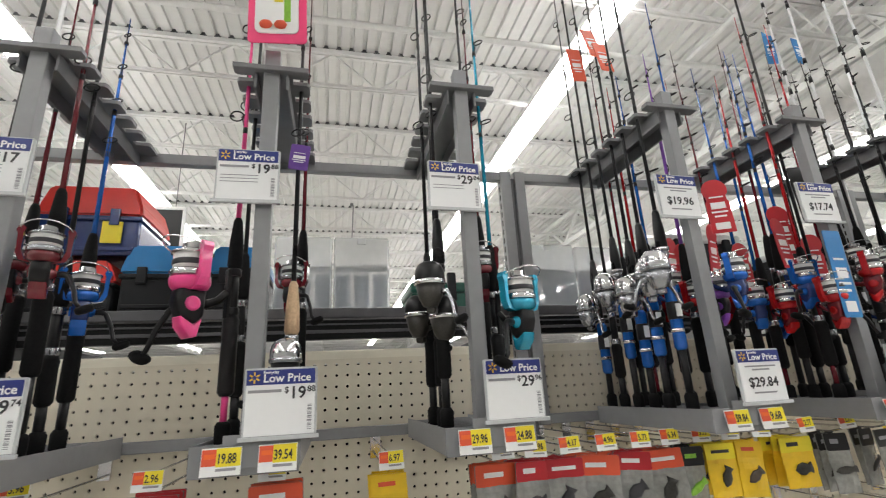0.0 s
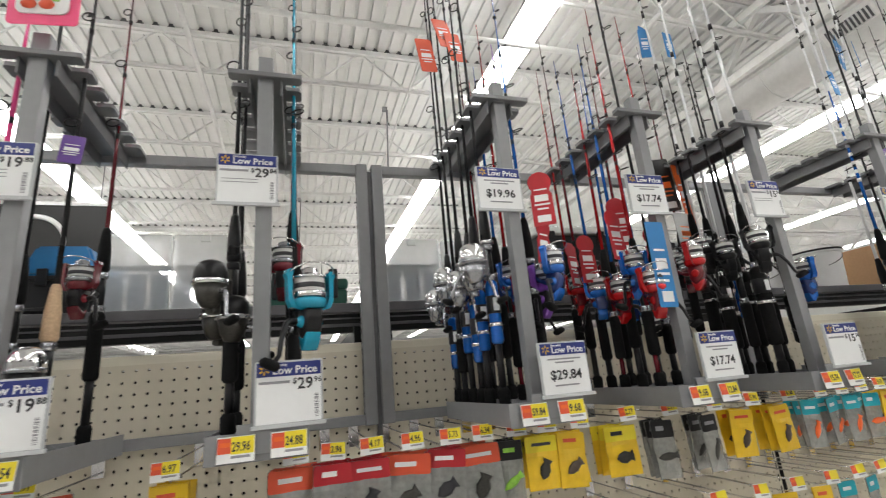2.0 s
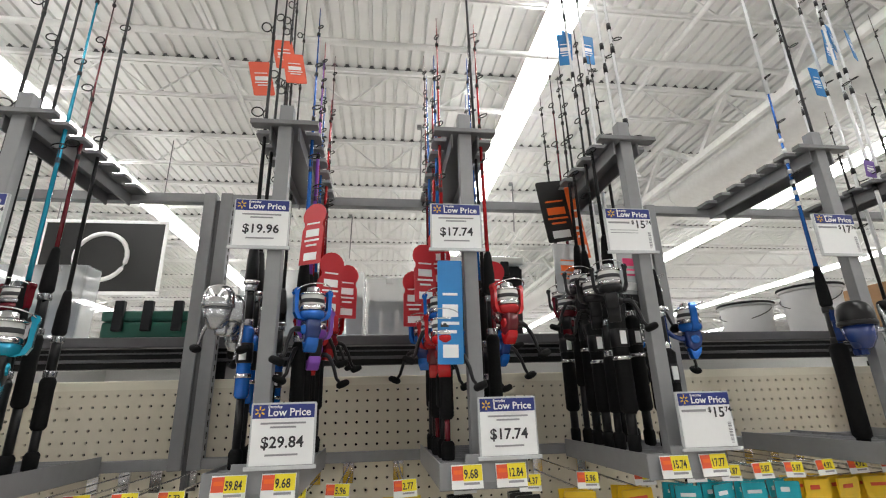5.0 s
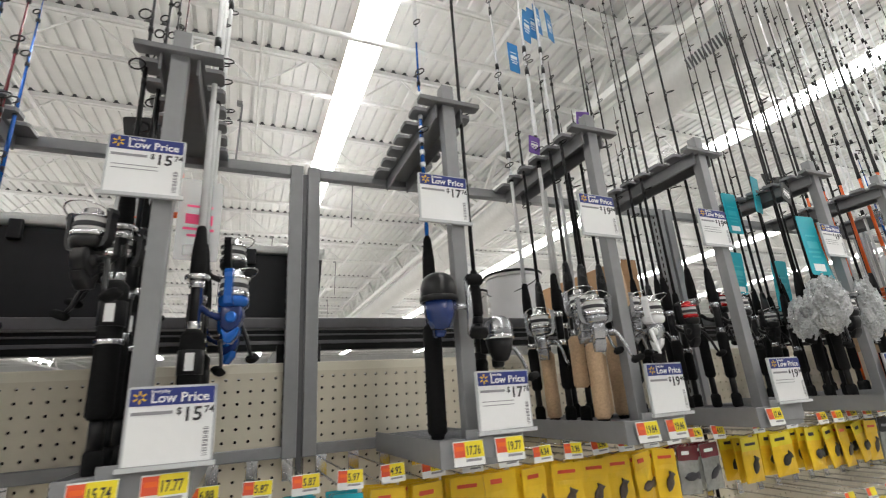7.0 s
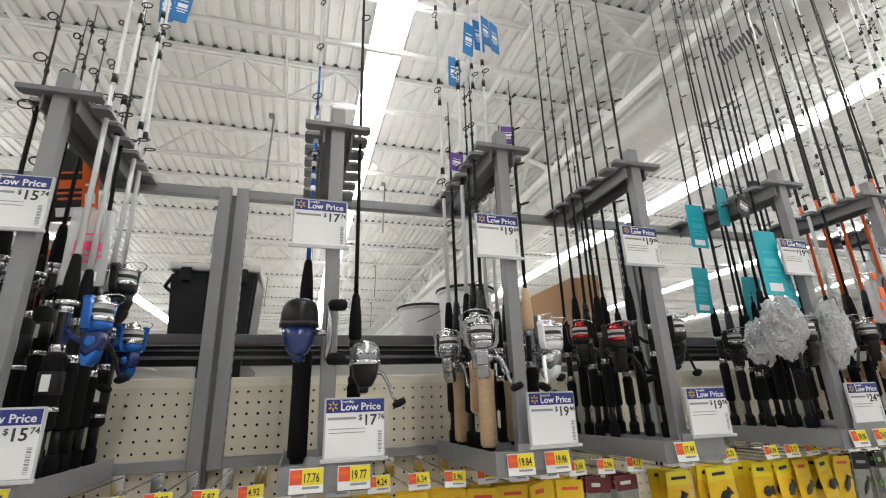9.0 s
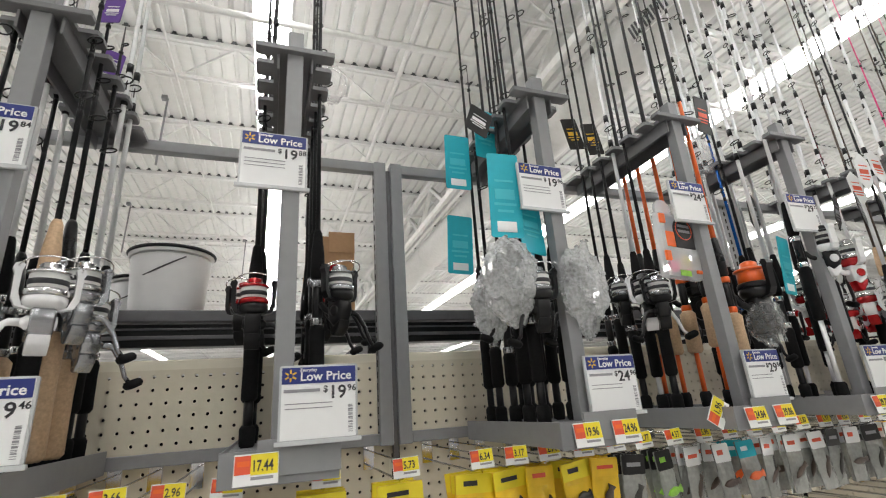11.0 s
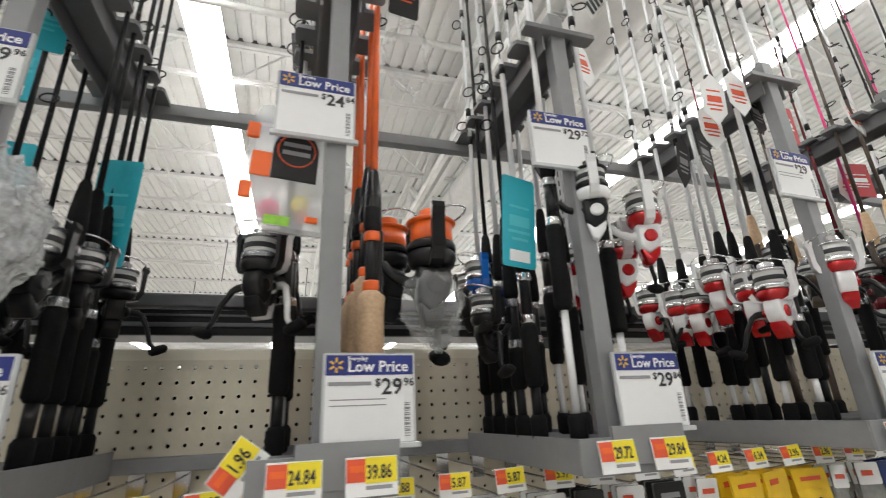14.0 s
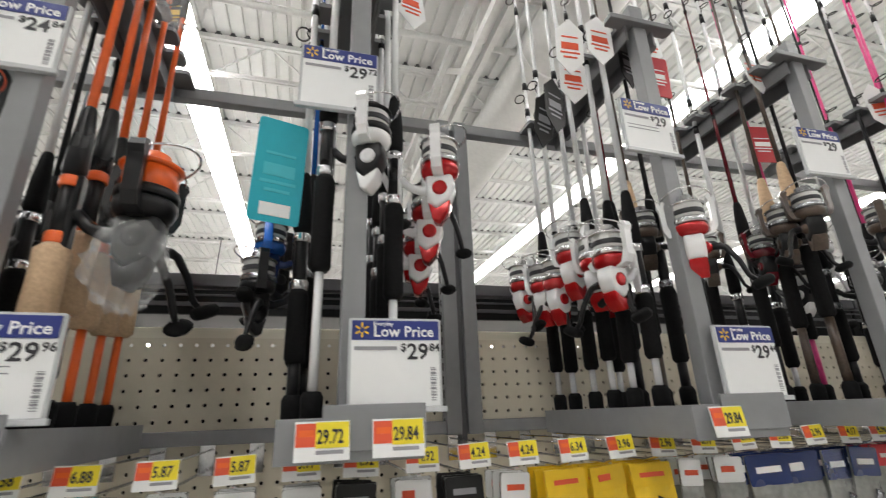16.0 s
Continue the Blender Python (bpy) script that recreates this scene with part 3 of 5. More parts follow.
def spool_cap():
    return lathe(B(), [(0.0205, 0.0405), (0.0238, 0.0415), (0.0242, 0.043), (0.0225, 0.0445), (0.016, 0.0465), (0.0125, 0.049), (0.0122, 0.0545), (0.0095, 0.0565), (0.0055, 0.0585), (0.0, 0.059)], 20)


def bail():
    return tube(B(), [(-0.031, 0, 0.046)] + [(0.033 * math.cos(radians(180 - a)), -0.034 * math.sin(radians(a)), 0.046 + 0.012 * math.sin(radians(a))) for a in range(15, 180, 15)] + [(0.031, 0, 0.046)], 0.0011, 5)


def crank():
    return tube(B(), [(0.018, -0.001, -0.02), (0.03, -0.001, -0.02), (0.036, -0.004, -0.024), (0.045, -0.012, -0.045), (0.05, -0.017, -0.066), (0.056, -0.018, -0.074)], [0.0055, 0.005, 0.0042, 0.0036, 0.0032, 0.0032], 8)


def paddle_crank():
    bm = tube(B(), [(0.02, 0, -0.014), (0.044, -0.004, -0.014)], 0.005, 8)
    tube(bm, [(0.043, -0.004, 0.03), (0.045, -0.006, 0.0), (0.045, -0.006, -0.028), (0.043, -0.004, -0.056)], [0.0035, 0.005, 0.005, 0.0035], 8)
    return bm


def paddle(z):
    return lathe(B(), [(0.004, 0), (0.0085, 0.004), (0.0095, 0.014), (0.0085, 0.026), (0.004, 0.029)], 10, Matrix.Translation((0.042, -0.004, z)) @ Matrix.Rotation(radians(90), 4, "Y"))


def knob():
    return lathe(B(), [(0.004, -0.012), (0.0078, -0.009), (0.0088, 0.0), (0.0078, 0.01), (0.004, 0.013)], 10, Matrix.Translation((0.062, -0.019, -0.077)) @ Matrix.Rotation(radians(68), 4, "Y") @ Matrix.Diagonal((0.8, 1.25, 1, 1)))


def spincast_cover():
    return lathe(B(), [(0.0275, -0.002), (0.0285, 0.002), (0.0283, 0.014), (0.0262, 0.024), (0.0215, 0.032), (0.0135, 0.037), (0.006, 0.0385), (0.004, 0.0365)], 22)


def cover_holes():
    bm = B()
    for k in range(14):
        a = 2 * math.pi * k / 14
        lathe(bm, [(0.0017, 0.0), (0.0017, 0.0006)], 6, Matrix.Rotation(a, 4, "Z") @ Matrix.Translation((0.0282, 0, 0.0125)) @ Matrix.Rotation(radians(88), 4, "Y"))
    return bm


def spincast_body():
    bm = lathe(B(), [(0.008, -0.048), (0.014, -0.045), (0.0215, -0.03), (0.0268, -0.006)], 18)
    box(bm, -0.011, 0.011, 0.008, 0.045, -0.03, 0.01, 0.004)
    box(bm, -0.009, 0.009, -0.002, 0.019, -0.058, -0.038, 0.005)
    return bm


def spincast_band():
    return lathe(B(), [(0.027, -0.007), (0.0298, -0.006), (0.0298, 0.001), (0.028, 0.002)], 20)


def reel(kind, body, spin, accent, rod, zr, phi, size=1.0, flip=1):
    """A reel under a rod at height zr, turned phi degrees from the aisle side."""
    r = part("reel_seat_foot", painted("stem", reel_stem, body), body, rod)
    r.name = "reel"
    r.matrix_basis = pose(0, 0, zr, 0, 0, phi) @ Matrix.Diagonal((flip * size, size, size, 1)) @ Matrix.Translation((0, -0.056, 0))
    if kind == "spin":
        part("body", painted("sb", spinning_body, body), body, r)
        part("rotor", painted("ro", rotor, spin), spin, r)
        limb = body if body is GLOSSW else spin
        part("bail_frame", painted("roa", bail_frame, limb), limb, r)
        part("tail_cover", painted("tlc", tail_cover, spin), spin, r)
        line = ORANGE if accent is ORANGE else LINE
        part("spool", painted("sl", spool_line, line), line, r, "spool wound with line")
        if line is LINE:
            part("spool_label", painted("dbd", drag_band, INK), INK, r, "dark printed band")
        metal = BLKG if accent is ORANGE else accent
        part("spool_skirt", painted("sk", spool_skirt, metal), metal, r)
        part("side_plate", painted("sp_", side_plate, spin), spin, r)
        part("spool_cap", painted("sc", spool_cap, accent), accent, r)
        part("bail_wire", painted("bw", bail, CHROME), CHROME, r)
        part("crank", painted("cr", crank, spin if spin in (GLOSSW, SILVER) else BLKG), BLKG, r)
        part("knob", painted("kn", knob, BLK), BLK, r)
    else:
        part("body", painted("cb", spincast_body, body), body, r)
        part("cover", painted("cc", spincast_cover, spin), spin, r)
        part("band", painted("cband", spincast_band, accent), accent, r)
        if body is NAVY:
            part("crank", painted("pcr", paddle_crank, SILVER), SILVER, r)
            for z in (0.028, -0.054):
                part("knob", painted(("pad", z), lambda z=z: paddle(z), BLK), BLK, r)
        else:
            part("crank", painted("cr", crank, SILVER), SILVER, r)
            part("knob", painted("kn", knob, BLK), BLK, r)
        if spin in (CHROME, SILVER):
            part("cover_holes", painted("cvh", cover_holes, INK), INK, r)["kind"] = "stuff"
    return r


# ---- rods ----
def guide(s):
    """A line guide: a ring on two legs, towards -y."""
    bm = tube(B(), [(s * 0.011 * math.cos(a * 0.5236), -0.004 - s * 0.014 + s * 0.011 * math.sin(a * 0.5236) * -1, 0.004 * math.cos(a * 0.5236)) for a in range(12)], 0.0015, 5, True)
    tube(bm, [(0, 0.0, -0.02 * s - 0.004), (0, -0.004 - 0.003 * s, 0)], 0.0012, 5)
    tube(bm, [(0, 0.0, 0.016 * s + 0.004), (0, -0.004 - 0.003 * s, 0)], 0.0012, 5)
    lathe(bm, [(0.0042, -0.022 * s - 0.006), (0.0042, -0.01 * s - 0.006)], 8)
    return bm


# blank, lower shaft, grip, foregrip, ring; reel kind, body, rotor, accent; reel height; length
STYLE = {
    "pink": (PINK, PINK, BLKG, BLK, BLKG, ("spin", BLKG, PINK, CHROME), 0.255, 0.98, "pink fishing rod with black grip and pink spinning reel"),
    "chromecast": (BLKG, PINK, BLK, CORK, SILVER, ("cast", BLKG, CHROME, SILVER), 0.115, 1.2, "dark fishing rod with cork grip and chrome spincast reel"),
    "camo": (BLKG, BLKG, BLK, BLKG, BLKG, ("cast", CAMO, BLKG, CHROME), 0.215, 1.75, "black fishing rod with camouflage spincast reel"),
    "turq": (TURQ, BLKG, BLKG, BLK, SILVER, ("spin", BLKG, TURQ, CHROME), 0.222, 1.25, "turquoise fishing rod with turquoise spinning reel"),
    "redblk": (DKRED, BLKG, BLK, BLK, SILVER, ("spin", BLKG, DKRED, SILVER), 0.26, 1.1, "dark red fishing rod with red spinning reel"),
    "bluecast": (BLKG, BLKG, BLUE, BLKG, SILVER, ("cast", SILVER, CHROME, SILVER), 0.275, 1.5, "black fishing rod with blue grip and chrome spincast reel"),
    "bluespin": (BLUE, BLKG, BLK, BLK, SILVER, ("spin", NAVY, BLUE, CHROME), 0.225, 0.93, "blue fishing rod with blue spinning reel"),
    "purplespin": (PURPLE, BLKG, BLK, BLK, SILVER, ("spin", BLKG, PURPLE, CHROME), 0.225, 0.95, "purple fishing rod with purple spinning reel"),
    "redspin": (RED, DKRED, BLK, BLK, SILVER, ("spin", DKRED, RED, CHROME), 0.225, 0.97, "red fishing rod with red spinning reel"),
    "blackband": (BLKG, BLKG, BLK, BLK, CHROME, ("spin", BLKG, BLKG, CHROME), 0.3, 1.0, "black fishing rod with silver bands and black spinning reel"),
    "whiteband": (GLOSSW, BLKG, BLK, BLK, CHROME, ("spin", NAVY, BLUE, CHROME), 0.24, 1.95, "white fishing rod with black grip and blue spinning reel"),
    "tiger": (BLUE, BLK, BLK, BLK, BLKG, ("cast", NAVY, BLKG, BLKG), 0.235, 1.15, "blue and white fishing rod with navy spincast reel"),
    "steelcast": (BLKG, BLK, BLK, BLK, BLKG, ("cast", BLKG, SILVER, CHROME), 0.17, 1.9, "thin black fishing rod with steel spincast reel"),
    "cork": (BLKG, CORK, CORK, BLKG, SILVER, ("spin", SILVER, SILVER, CHROME), 0.185, 0.86, "black fishing rod with cork grip and silver spinning reel"),
    "corkwhite": (BLKG, CORK, BLK, CORK, SILVER, ("spin", SILVER, GLOSSW, CHROME), 0.19, 0.92, "black fishing rod with cork butt and white spinning reel"),
    "blackred": (BLKG, BLKG, BLK, BLK, SILVER, ("spin", BLKG, BLKG, RED), 0.23, 1.45, "black fishing rod with red and black spinning reel"),
    "black": (BLKG, BLKG, BLK, BLK, SILVER, ("spin", BLKG, BLKG, SILVER), 0.23, 1.8, "black fishing rod with black spinning reel"),
    "blackwhite": (GLOSSW, GLOSSW, BLK, BLK, CHROME, ("spin", BLKG, GLOSSW, BLKG), 0.25, 1.9, "white fishing rod with black grip and black spinning reel"),
    "orange": (ORANGE, ORANGE, CORK, BLKG, ORANGE, ("spin", BLKG, BLKG, ORANGE), 0.225, 1.75, "orange fishing rod with cork grip and black spinning reel"),
    "orangelow": (ORANGE, ORANGE, CORK, BLKG, ORANGE, None, 0.24, 1.6, "orange fishing rod with cork grip"),
    "whitered": (GLOSSW, GLOSSW, BLK, BLK, CHROME, ("spin", GLOSSW, RED, CHROME), 0.22, 1.9, "white fishing rod with red and white spinning reel"),
    "brown": (BROWN, BROWN, BLK, CORK, SILVER, ("spin", BLKG, BROWN, SILVER), 0.27, 1.75, "brown patterned fishing rod with dark spinning reel"),
    "pinkthin": (PINK, PINK, BLK, BLK, SILVER, ("spin", BLKG, GLOSSW, CHROME), 0.27, 1.7, "pink fishing rod with white spinning reel"),
    "whiteplain": (GLOSSW, BLKG, BLK, BLK, CHROME, None, 0.2, 2.05, "white fishing rod with black bands"),
    "blackplain": (BLKG, BLKG, BLK, BLK, SILVER, None, 0.2, 1.85, "thin black fishing rod"),
    "blackshort": (BLKG, BLKG, BLK, BLKG, SILVER, None, 0.2, 0.95, "black fishing rod section"),
}


SIZE = {"whitered": 1.12, "orange": 1.4, "blackwhite": 1.1, "tiger": 1.15, "turq": 1.2, "pink": 1.3, "camo": 0.95, "chromecast": 0.85, "bluecast": 0.95, "steelcast": 0.95, "redblk": 0.95}


def rod(x, y, style, phi=0.0, lean=(0.0, 0.0), dz=0.0, length=0.0, flip=1):
    bl, low, grip, fore, ring, rl, zr, L, label = STYLE[style]
    L = (length or L) * random.uniform(0.9, 1.08)
    big = 1.3 if style in ("cork", "tiger", "whiteband", "blackband", "orange", "orangelow") else 1.0
    thin = 0.72 if low in (PINK, GLOSSW, ORANGE, DKRED) else big
    r = thing("fishing_rod", label, "fishing rod", "rods in the rack")
    r.matrix_basis = pose(x, y, TRAY_Z + 0.001, lean[1], lean[0], 0)
    zr += dz
    fat = 1.18 if bl in (GLOSSW, ORANGE) else 0.92
    part("butt_cap", painted("butt", lambda: lathe(B(), [(0.009, 0), (0.012, 0.004), (0.0125, 0.028), (0.009, 0.034)], 10), BLK), BLK, r)
    gz = 0.012 if style in ("cork", "tiger") else 0.075 if style in ("whiteband", "blackband") else zr - 0.13 if bl is ORANGE else max(0.075, zr - 0.16)
    part("lower_shaft", painted(("ls", round(gz, 3), thin), lambda: lathe(B(), [(0.0075 * thin, 0.03), (0.0075 * thin, gz)], 10), low), low, r)
    part("grip", painted(("gr", round(zr, 3), big), lambda: lathe(B(), [(0.009 * big, gz - 0.004), (0.013 * big, gz + 0.002), (0.0125 * big, (gz + zr) / 2), (0.0135 * big, zr - 0.044), (0.0105, zr - 0.036)], 14), grip), grip, r)
    part("reel_seat", painted(("seat", round(zr, 3)), lambda: lathe(B(), [(0.0088, zr - 0.038), (0.0088, zr + 0.045)], 10), BLKG), BLKG, r)
    for dzr in (-0.03, 0.036):
        k = part("ring", painted("rring", lambda: lathe(B(), [(0.0105, -0.006), (0.0115, -0.004), (0.0115, 0.005), (0.0105, 0.007)], 12), ring), ring, r)
        put(k, 0, 0, zr + dzr)
    part("foregrip", painted(("fg", round(zr, 3)), lambda: lathe(B(), [(0.0095, zr + 0.044), (0.0125, zr + 0.05), (0.0115, zr + 0.09), (0.0075, zr + 0.13), (0.005, zr + 0.136)], 12), fore), fore, r)
    part("blank", painted(("bl", round(L, 2), round(zr, 3), fat), lambda: lathe(B(), [(0.0048 * fat, zr + 0.13), (0.0042 * fat, 0.62), (0.0031 * fat, max(0.7, L * 0.6)), (0.0011 * fat, L)], 8), bl), bl, r)
    if bl is ORANGE:
        part("tip_section", painted(("tipb", round(L, 2)), lambda: lathe(B(), [(0.0066, 0.72), (0.0058, 0.735), (0.0046, 0.95), (0.0019, L + 0.005)], 8), BLKG), BLKG, r, "dark upper section")
    n = 5 if L > 1.3 else 4
    # windings follow the blank
    for k in range(n):
        f = (k + 0.6) / n
        z = zr + 0.26 + (L - zr - 0.28) * f ** 0.9
        sz = 1.15 - 0.75 * f
        g = part("line_guide", painted(("gd", k, n), lambda: guide(sz), BLKG), BLKG, r)
        g.matrix_basis = pose(0, 0, z, 0, 0, phi)
        if bl is GLOSSW:
            for dd in (-0.045, 0.03):
                w = part("winding", painted(("wind", k), lambda: lathe(B(), [(0.0066 - 0.003 * f, 0), (0.0066 - 0.003 * f, 0.02)], 8), BLKG), BLKG, r)
                put(w, 0, 0, z + dd)
    if style in ("bluecast", "blackband", "whiteband"):
        rr = 0.0138 * big
        lb = part("barcode_label", painted(("lbl", big), lambda: lathe(B(), [(rr, -0.018), (rr + 0.0004, -0.0175), (rr + 0.0004, 0.0175), (rr, 0.018)], 16), BLKG), BLKG, r, "glossy sleeve round the grip")
        put(lb, 0, 0, zr - 0.085)
        put(part("label_print", painted(("lbp", big), lambda: box(B(), -0.006, 0.006, -rr - 0.0014, -rr + 0.002, -0.013, 0.013), PAPER), PAPER, r, "white printed patch"), 0, 0, zr - 0.085)
        for dzb in (-0.125, 0.047):
            put(part("ring", painted(("bandring", big), lambda: lathe(B(), [(rr - 0.001, -0.004), (rr + 0.0006, -0.003), (rr + 0.0006, 0.003), (rr - 0.001, 0.004)], 14), CHROME), CHROME, r), 0, 0, zr + dzb)
    if style == "tiger":
        for k in range(7):
            put(part("winding", painted("tw", lambda: lathe(B(), [(0.0056, 0), (0.0056, 0.011)], 8), GLOSSW), GLOSSW, r), 0, 0, 0.52 + 0.028 * k)
        put(part("tip_section", painted("tws", lambda: lathe(B(), [(0.0052, 0), (0.0035, 0.5)], 8), GLOSSW), GLOSSW, r), 0, 0, 0.83)
    if rl:
        reel(*rl, r, zr, phi, SIZE.get(style, 1.0), flip)
    return r


def col(b, i):
    return b * BAY + SLOTS[i]


LX, RX = -0.05, 0.05


def row(b, i, side, styles, y0=-0.31, dy=0.056, phi=0.0, spread=1.2):
    """A file of rods down one side of a rack."""
    for k, st in enumerate(styles):
        if not st:
            continue
        lean = (random.uniform(-spread, spread) * 0.6, random.uniform(-0.3, 0.8) * spread)
        rod(col(b, i) + (LX if side < 0 else RX) + random.uniform(-0.004, 0.004), y0 + dy * k, st, phi + random.uniform(-24, 24), lean,
            random.uniform(-0.03, 0.035), 0.0, random.choice((1, 1, -1)))


# bay -1
row(-1, 0, -1, ["blackplain", "whiteplain", "redblk"], phi=20)
row(-1, 0, 1, ["redblk", "blackplain", "bluespin"], phi=20)
row(-1, 1, -1, ["pink", None, "blackplain"], phi=-68, spread=0.3)
row(-1, 1, 1, ["chromecast", None, None, "redblk"], phi=0, spread=0.4)
row(-1, 2, -1, ["camo", "camo", "camo"], dy=0.05, phi=-20, spread=0.5)
row(-1, 2, 1, ["turq", "redblk", "blackplain"], phi=5, spread=0.5)
# bay 0
row(0, 0, -1, ["bluecast", "bluecast", "bluecast", "bluecast", "blackplain", "bluecast"], phi=-55, spread=0.8)
row(0, 0, 1, ["bluespin", "purplespin", "redspin", "bluespin", "redspin", "redblk"], phi=25, spread=0.8)
row(0, 1, -1, ["redspin", "bluespin", "redspin", "bluespin", "redblk", "redspin"], phi=-25, spread=0.8)
row(0, 1, 1, ["redspin", "blackplain", "bluespin", "redblk", "bluespin"], phi=15, spread=0.8)
row(0, 2, -1, ["blackband", "blackshort", "blackband", "blackband", "redblk", "blackband"], phi=-40)
row(0, 2, 1, ["whiteband", "whiteplain", "blackband", "whiteplain", "whiteband"], y0=-0.3, phi=55)
# bay 1
rod(col(1, 0) - 0.045, -0.31, "tiger", -8, (0.1, 0.2))
rod(col(1, 0) + 0.05, -0.31, "steelcast", 15, (0.1, 0.2))
row(1, 1, -1, ["cork", "cork", "whiteplain", "cork", "whiteplain"], phi=-35, spread=0.7)
row(1, 1, 1, ["corkwhite", "cork", "cork", "whiteplain", "whiteplain"], phi=25, spread=0.7)
row(1, 2, -1, [None, None, "blackred", "blackshort", "blackred", "blackplain"], phi=-20, spread=0.7)
row(1, 2, 1, [None, "black", "blackred", "blackplain", "blackred", "blackshort"], phi=20, spread=0.7)
# bay 2
row(2, 0, -1, ["black", "black", "blackplain", "blackshort", "black"], phi=-15, spread=0.7)
row(2, 0, 1, ["black", "blackplain", "black", "blackplain", "black"], y0=-0.24, dy=0.048, phi=15, spread=0.7)
row(2, 1, -1, ["black", "blackwhite", "blackplain", "black", "blackplain"], y0=-0.24, dy=0.046, phi=-45, spread=0.7)
rod(col(2, 1) + 0.05, -0.335, "orange", 86, (0.6, 0.2), 0.0)
row(2, 1, 1, ["orangelow", "orangelow", "orange", "orangelow"], y0=-0.28, dy=0.058, phi=50, spread=0.8)
rod(col(2, 2) - 0.04, -0.335, "blackwhite", 62, (0.3, 0.2), 0.085)
rod(col(2, 2) - 0.062, -0.27, "whiteplain", -40, (-0.4, 0.3), 0.0)
rod(col(2, 2) - 0.062, -0.22, "black", -75, (-0.4, 0.3), -0.06)
row(2, 2, -1, ["bluespin", "whiteplain", "black", "whiteplain"], y0=-0.2, dy=0.05, phi=-70, spread=0.5)
for k, (yy, dd) in enumerate(((-0.33, 0.085), (-0.27, 0.05), (-0.21, 0.02), (-0.15, 0.06))):
    rod(col(2, 2) + 0.05, yy, "whitered", 66 + 5 * k, (0.4 - 0.2 * k, 0.3), dd)
rod(col(2, 2) + 0.05, -0.08, "whiteplain", 20, (0.5, 0.4))
# bay 3
row(3, 0, -1, ["whitered", "whitered", "whitered", "whitered", "whitered", "whitered"], phi=-62)
row(3, 0, 1, ["whitered", "blackplain", "brown", "redblk", "whitered"], phi=-40)
row(3, 1, -1, ["brown", "brown", "redblk", "whiteplain", "brown"], phi=-25)
row(3, 1, 1, ["brown", "black", "pinkthin", "blackwhite"], phi=20)
row(3, 2, -1, ["pinkthin", "black", "pinkthin", "whiteplain"], phi=-25)
row(3, 2, 1, ["blackwhite", "pinkthin", "whiteplain", "black"], phi=20)
# bay 4
for i in range(3):
    row(4, i, -1, ["black", "whiteplain"], phi=-25)
    row(4, i, 1, ["blackwhite", "whiteplain"], phi=20)

# ---- top shelf behind the racks and its goods ----
SHELF = 1.664
for b in range(NB0, NB1):
    sh = put(thing("top_shelf", "black steel shelf with grey front edge above the pegboard", "shelf", "top shelves"), b * BAY, 0, 0)
    part("deck", box(B(), 0.002, BAY - 0.002, 0.09, 0.56, SHELF - 0.02, SHELF - 0.001), SHELF_BLACK, sh)
    part("front_edge", box(B(), 0.002, BAY - 0.002, 0.066, 0.09, SHELF - 0.026, SHELF, 0.003), STEEL_DARK, sh, "grey front edge")
    part("front_rail", box(B(), 0.002, BAY - 0.002, 0.078, 0.1, 1.586, SHELF - 0.028, 0.004), SHELF_BLACK, sh)
    part("rail_ridge", box(B(), 0.002, BAY - 0.002, 0.074, 0.0778, 1.602, 1.61, 0.001), STEEL_DARK, sh)
    part("rail_ridge", box(B(), 0.002, BAY - 0.002, 0.074, 0.0778, 1.622, 1.626, 0.001), STEEL_DARK, sh)
    for xx in (0.02, BAY - 0.05):
        part("bracket", box(B(), xx, xx + 0.03, 0.056, 0.5, 1.54, 1.6, 0.002), SHELF_BLACK, sh)


def tackle_box(x, w, h, lid, base, y=0.1, z=SHELF, d=0.22, label=""):
    t = put(thing("tackle_box", label, "tackle box", "tackle boxes on the shelf"), x, y, z)
    part("base", box(B(), 0.004, w - 0.004, 0.004, d, 0.0, h * 0.52, 0.008), base, t)
    part("rim", box(B(), 0.0, w, 0.0, d + 0.004, h * 0.5, h * 0.57, 0.003), base, t)
    bm = B()
    outline(bm, [(0.0, h * 0.57), (w, h * 0.57), (w - 0.004, h * 0.72), (w - 0.022, h), (0.022, h), (0.004, h * 0.72)], 0.002, d)
    bmesh.ops.bevel(bm, geom=bm.edges[:], offset=0.006, segments=2, affect="EDGES")
    part("lid", bm, lid, t)
    for s in (0.22, 0.7):
        part("latch", box(B(), w * s, w * s + 0.022, -0.007, 0.002, h * 0.42, h * 0.66, 0.002), base, t)
    part("rib", box(B(), 0.012, w - 0.012, 0.0, 0.006, h * 0.06, h * 0.12, 0.002), base, t)
    part("carry_handle", tube(B(), [(w * 0.3, d * 0.5, h - 0.004), (w * 0.32, d * 0.5, h + 0.012), (w * 0.68, d * 0.5, h + 0.012), (w * 0.7, d * 0.5, h - 0.004)], 0.005), base, t)
    return t


tackle_box(-1.24, 0.235, 0.13, TACKLE_RED, CHAR, label="red tackle box with dark base at the bottom of a stack")
tb = tackle_box(-1.2, 0.235, 0.18, TACKLE_RED, NAVY, z=SHELF + 0.143, label="red lidded tackle box with navy window stacked on another")
part("sticker", box(B(), 0.15, 0.195, -0.003, 0.0, 0.03, 0.085), TAG_YELLOW, tb, "yellow and white sticker")
tackle_box(-1.0, 0.185, 0.17, TACKLE_BLUE, CHAR, label="blue lidded tackle box with charcoal base")
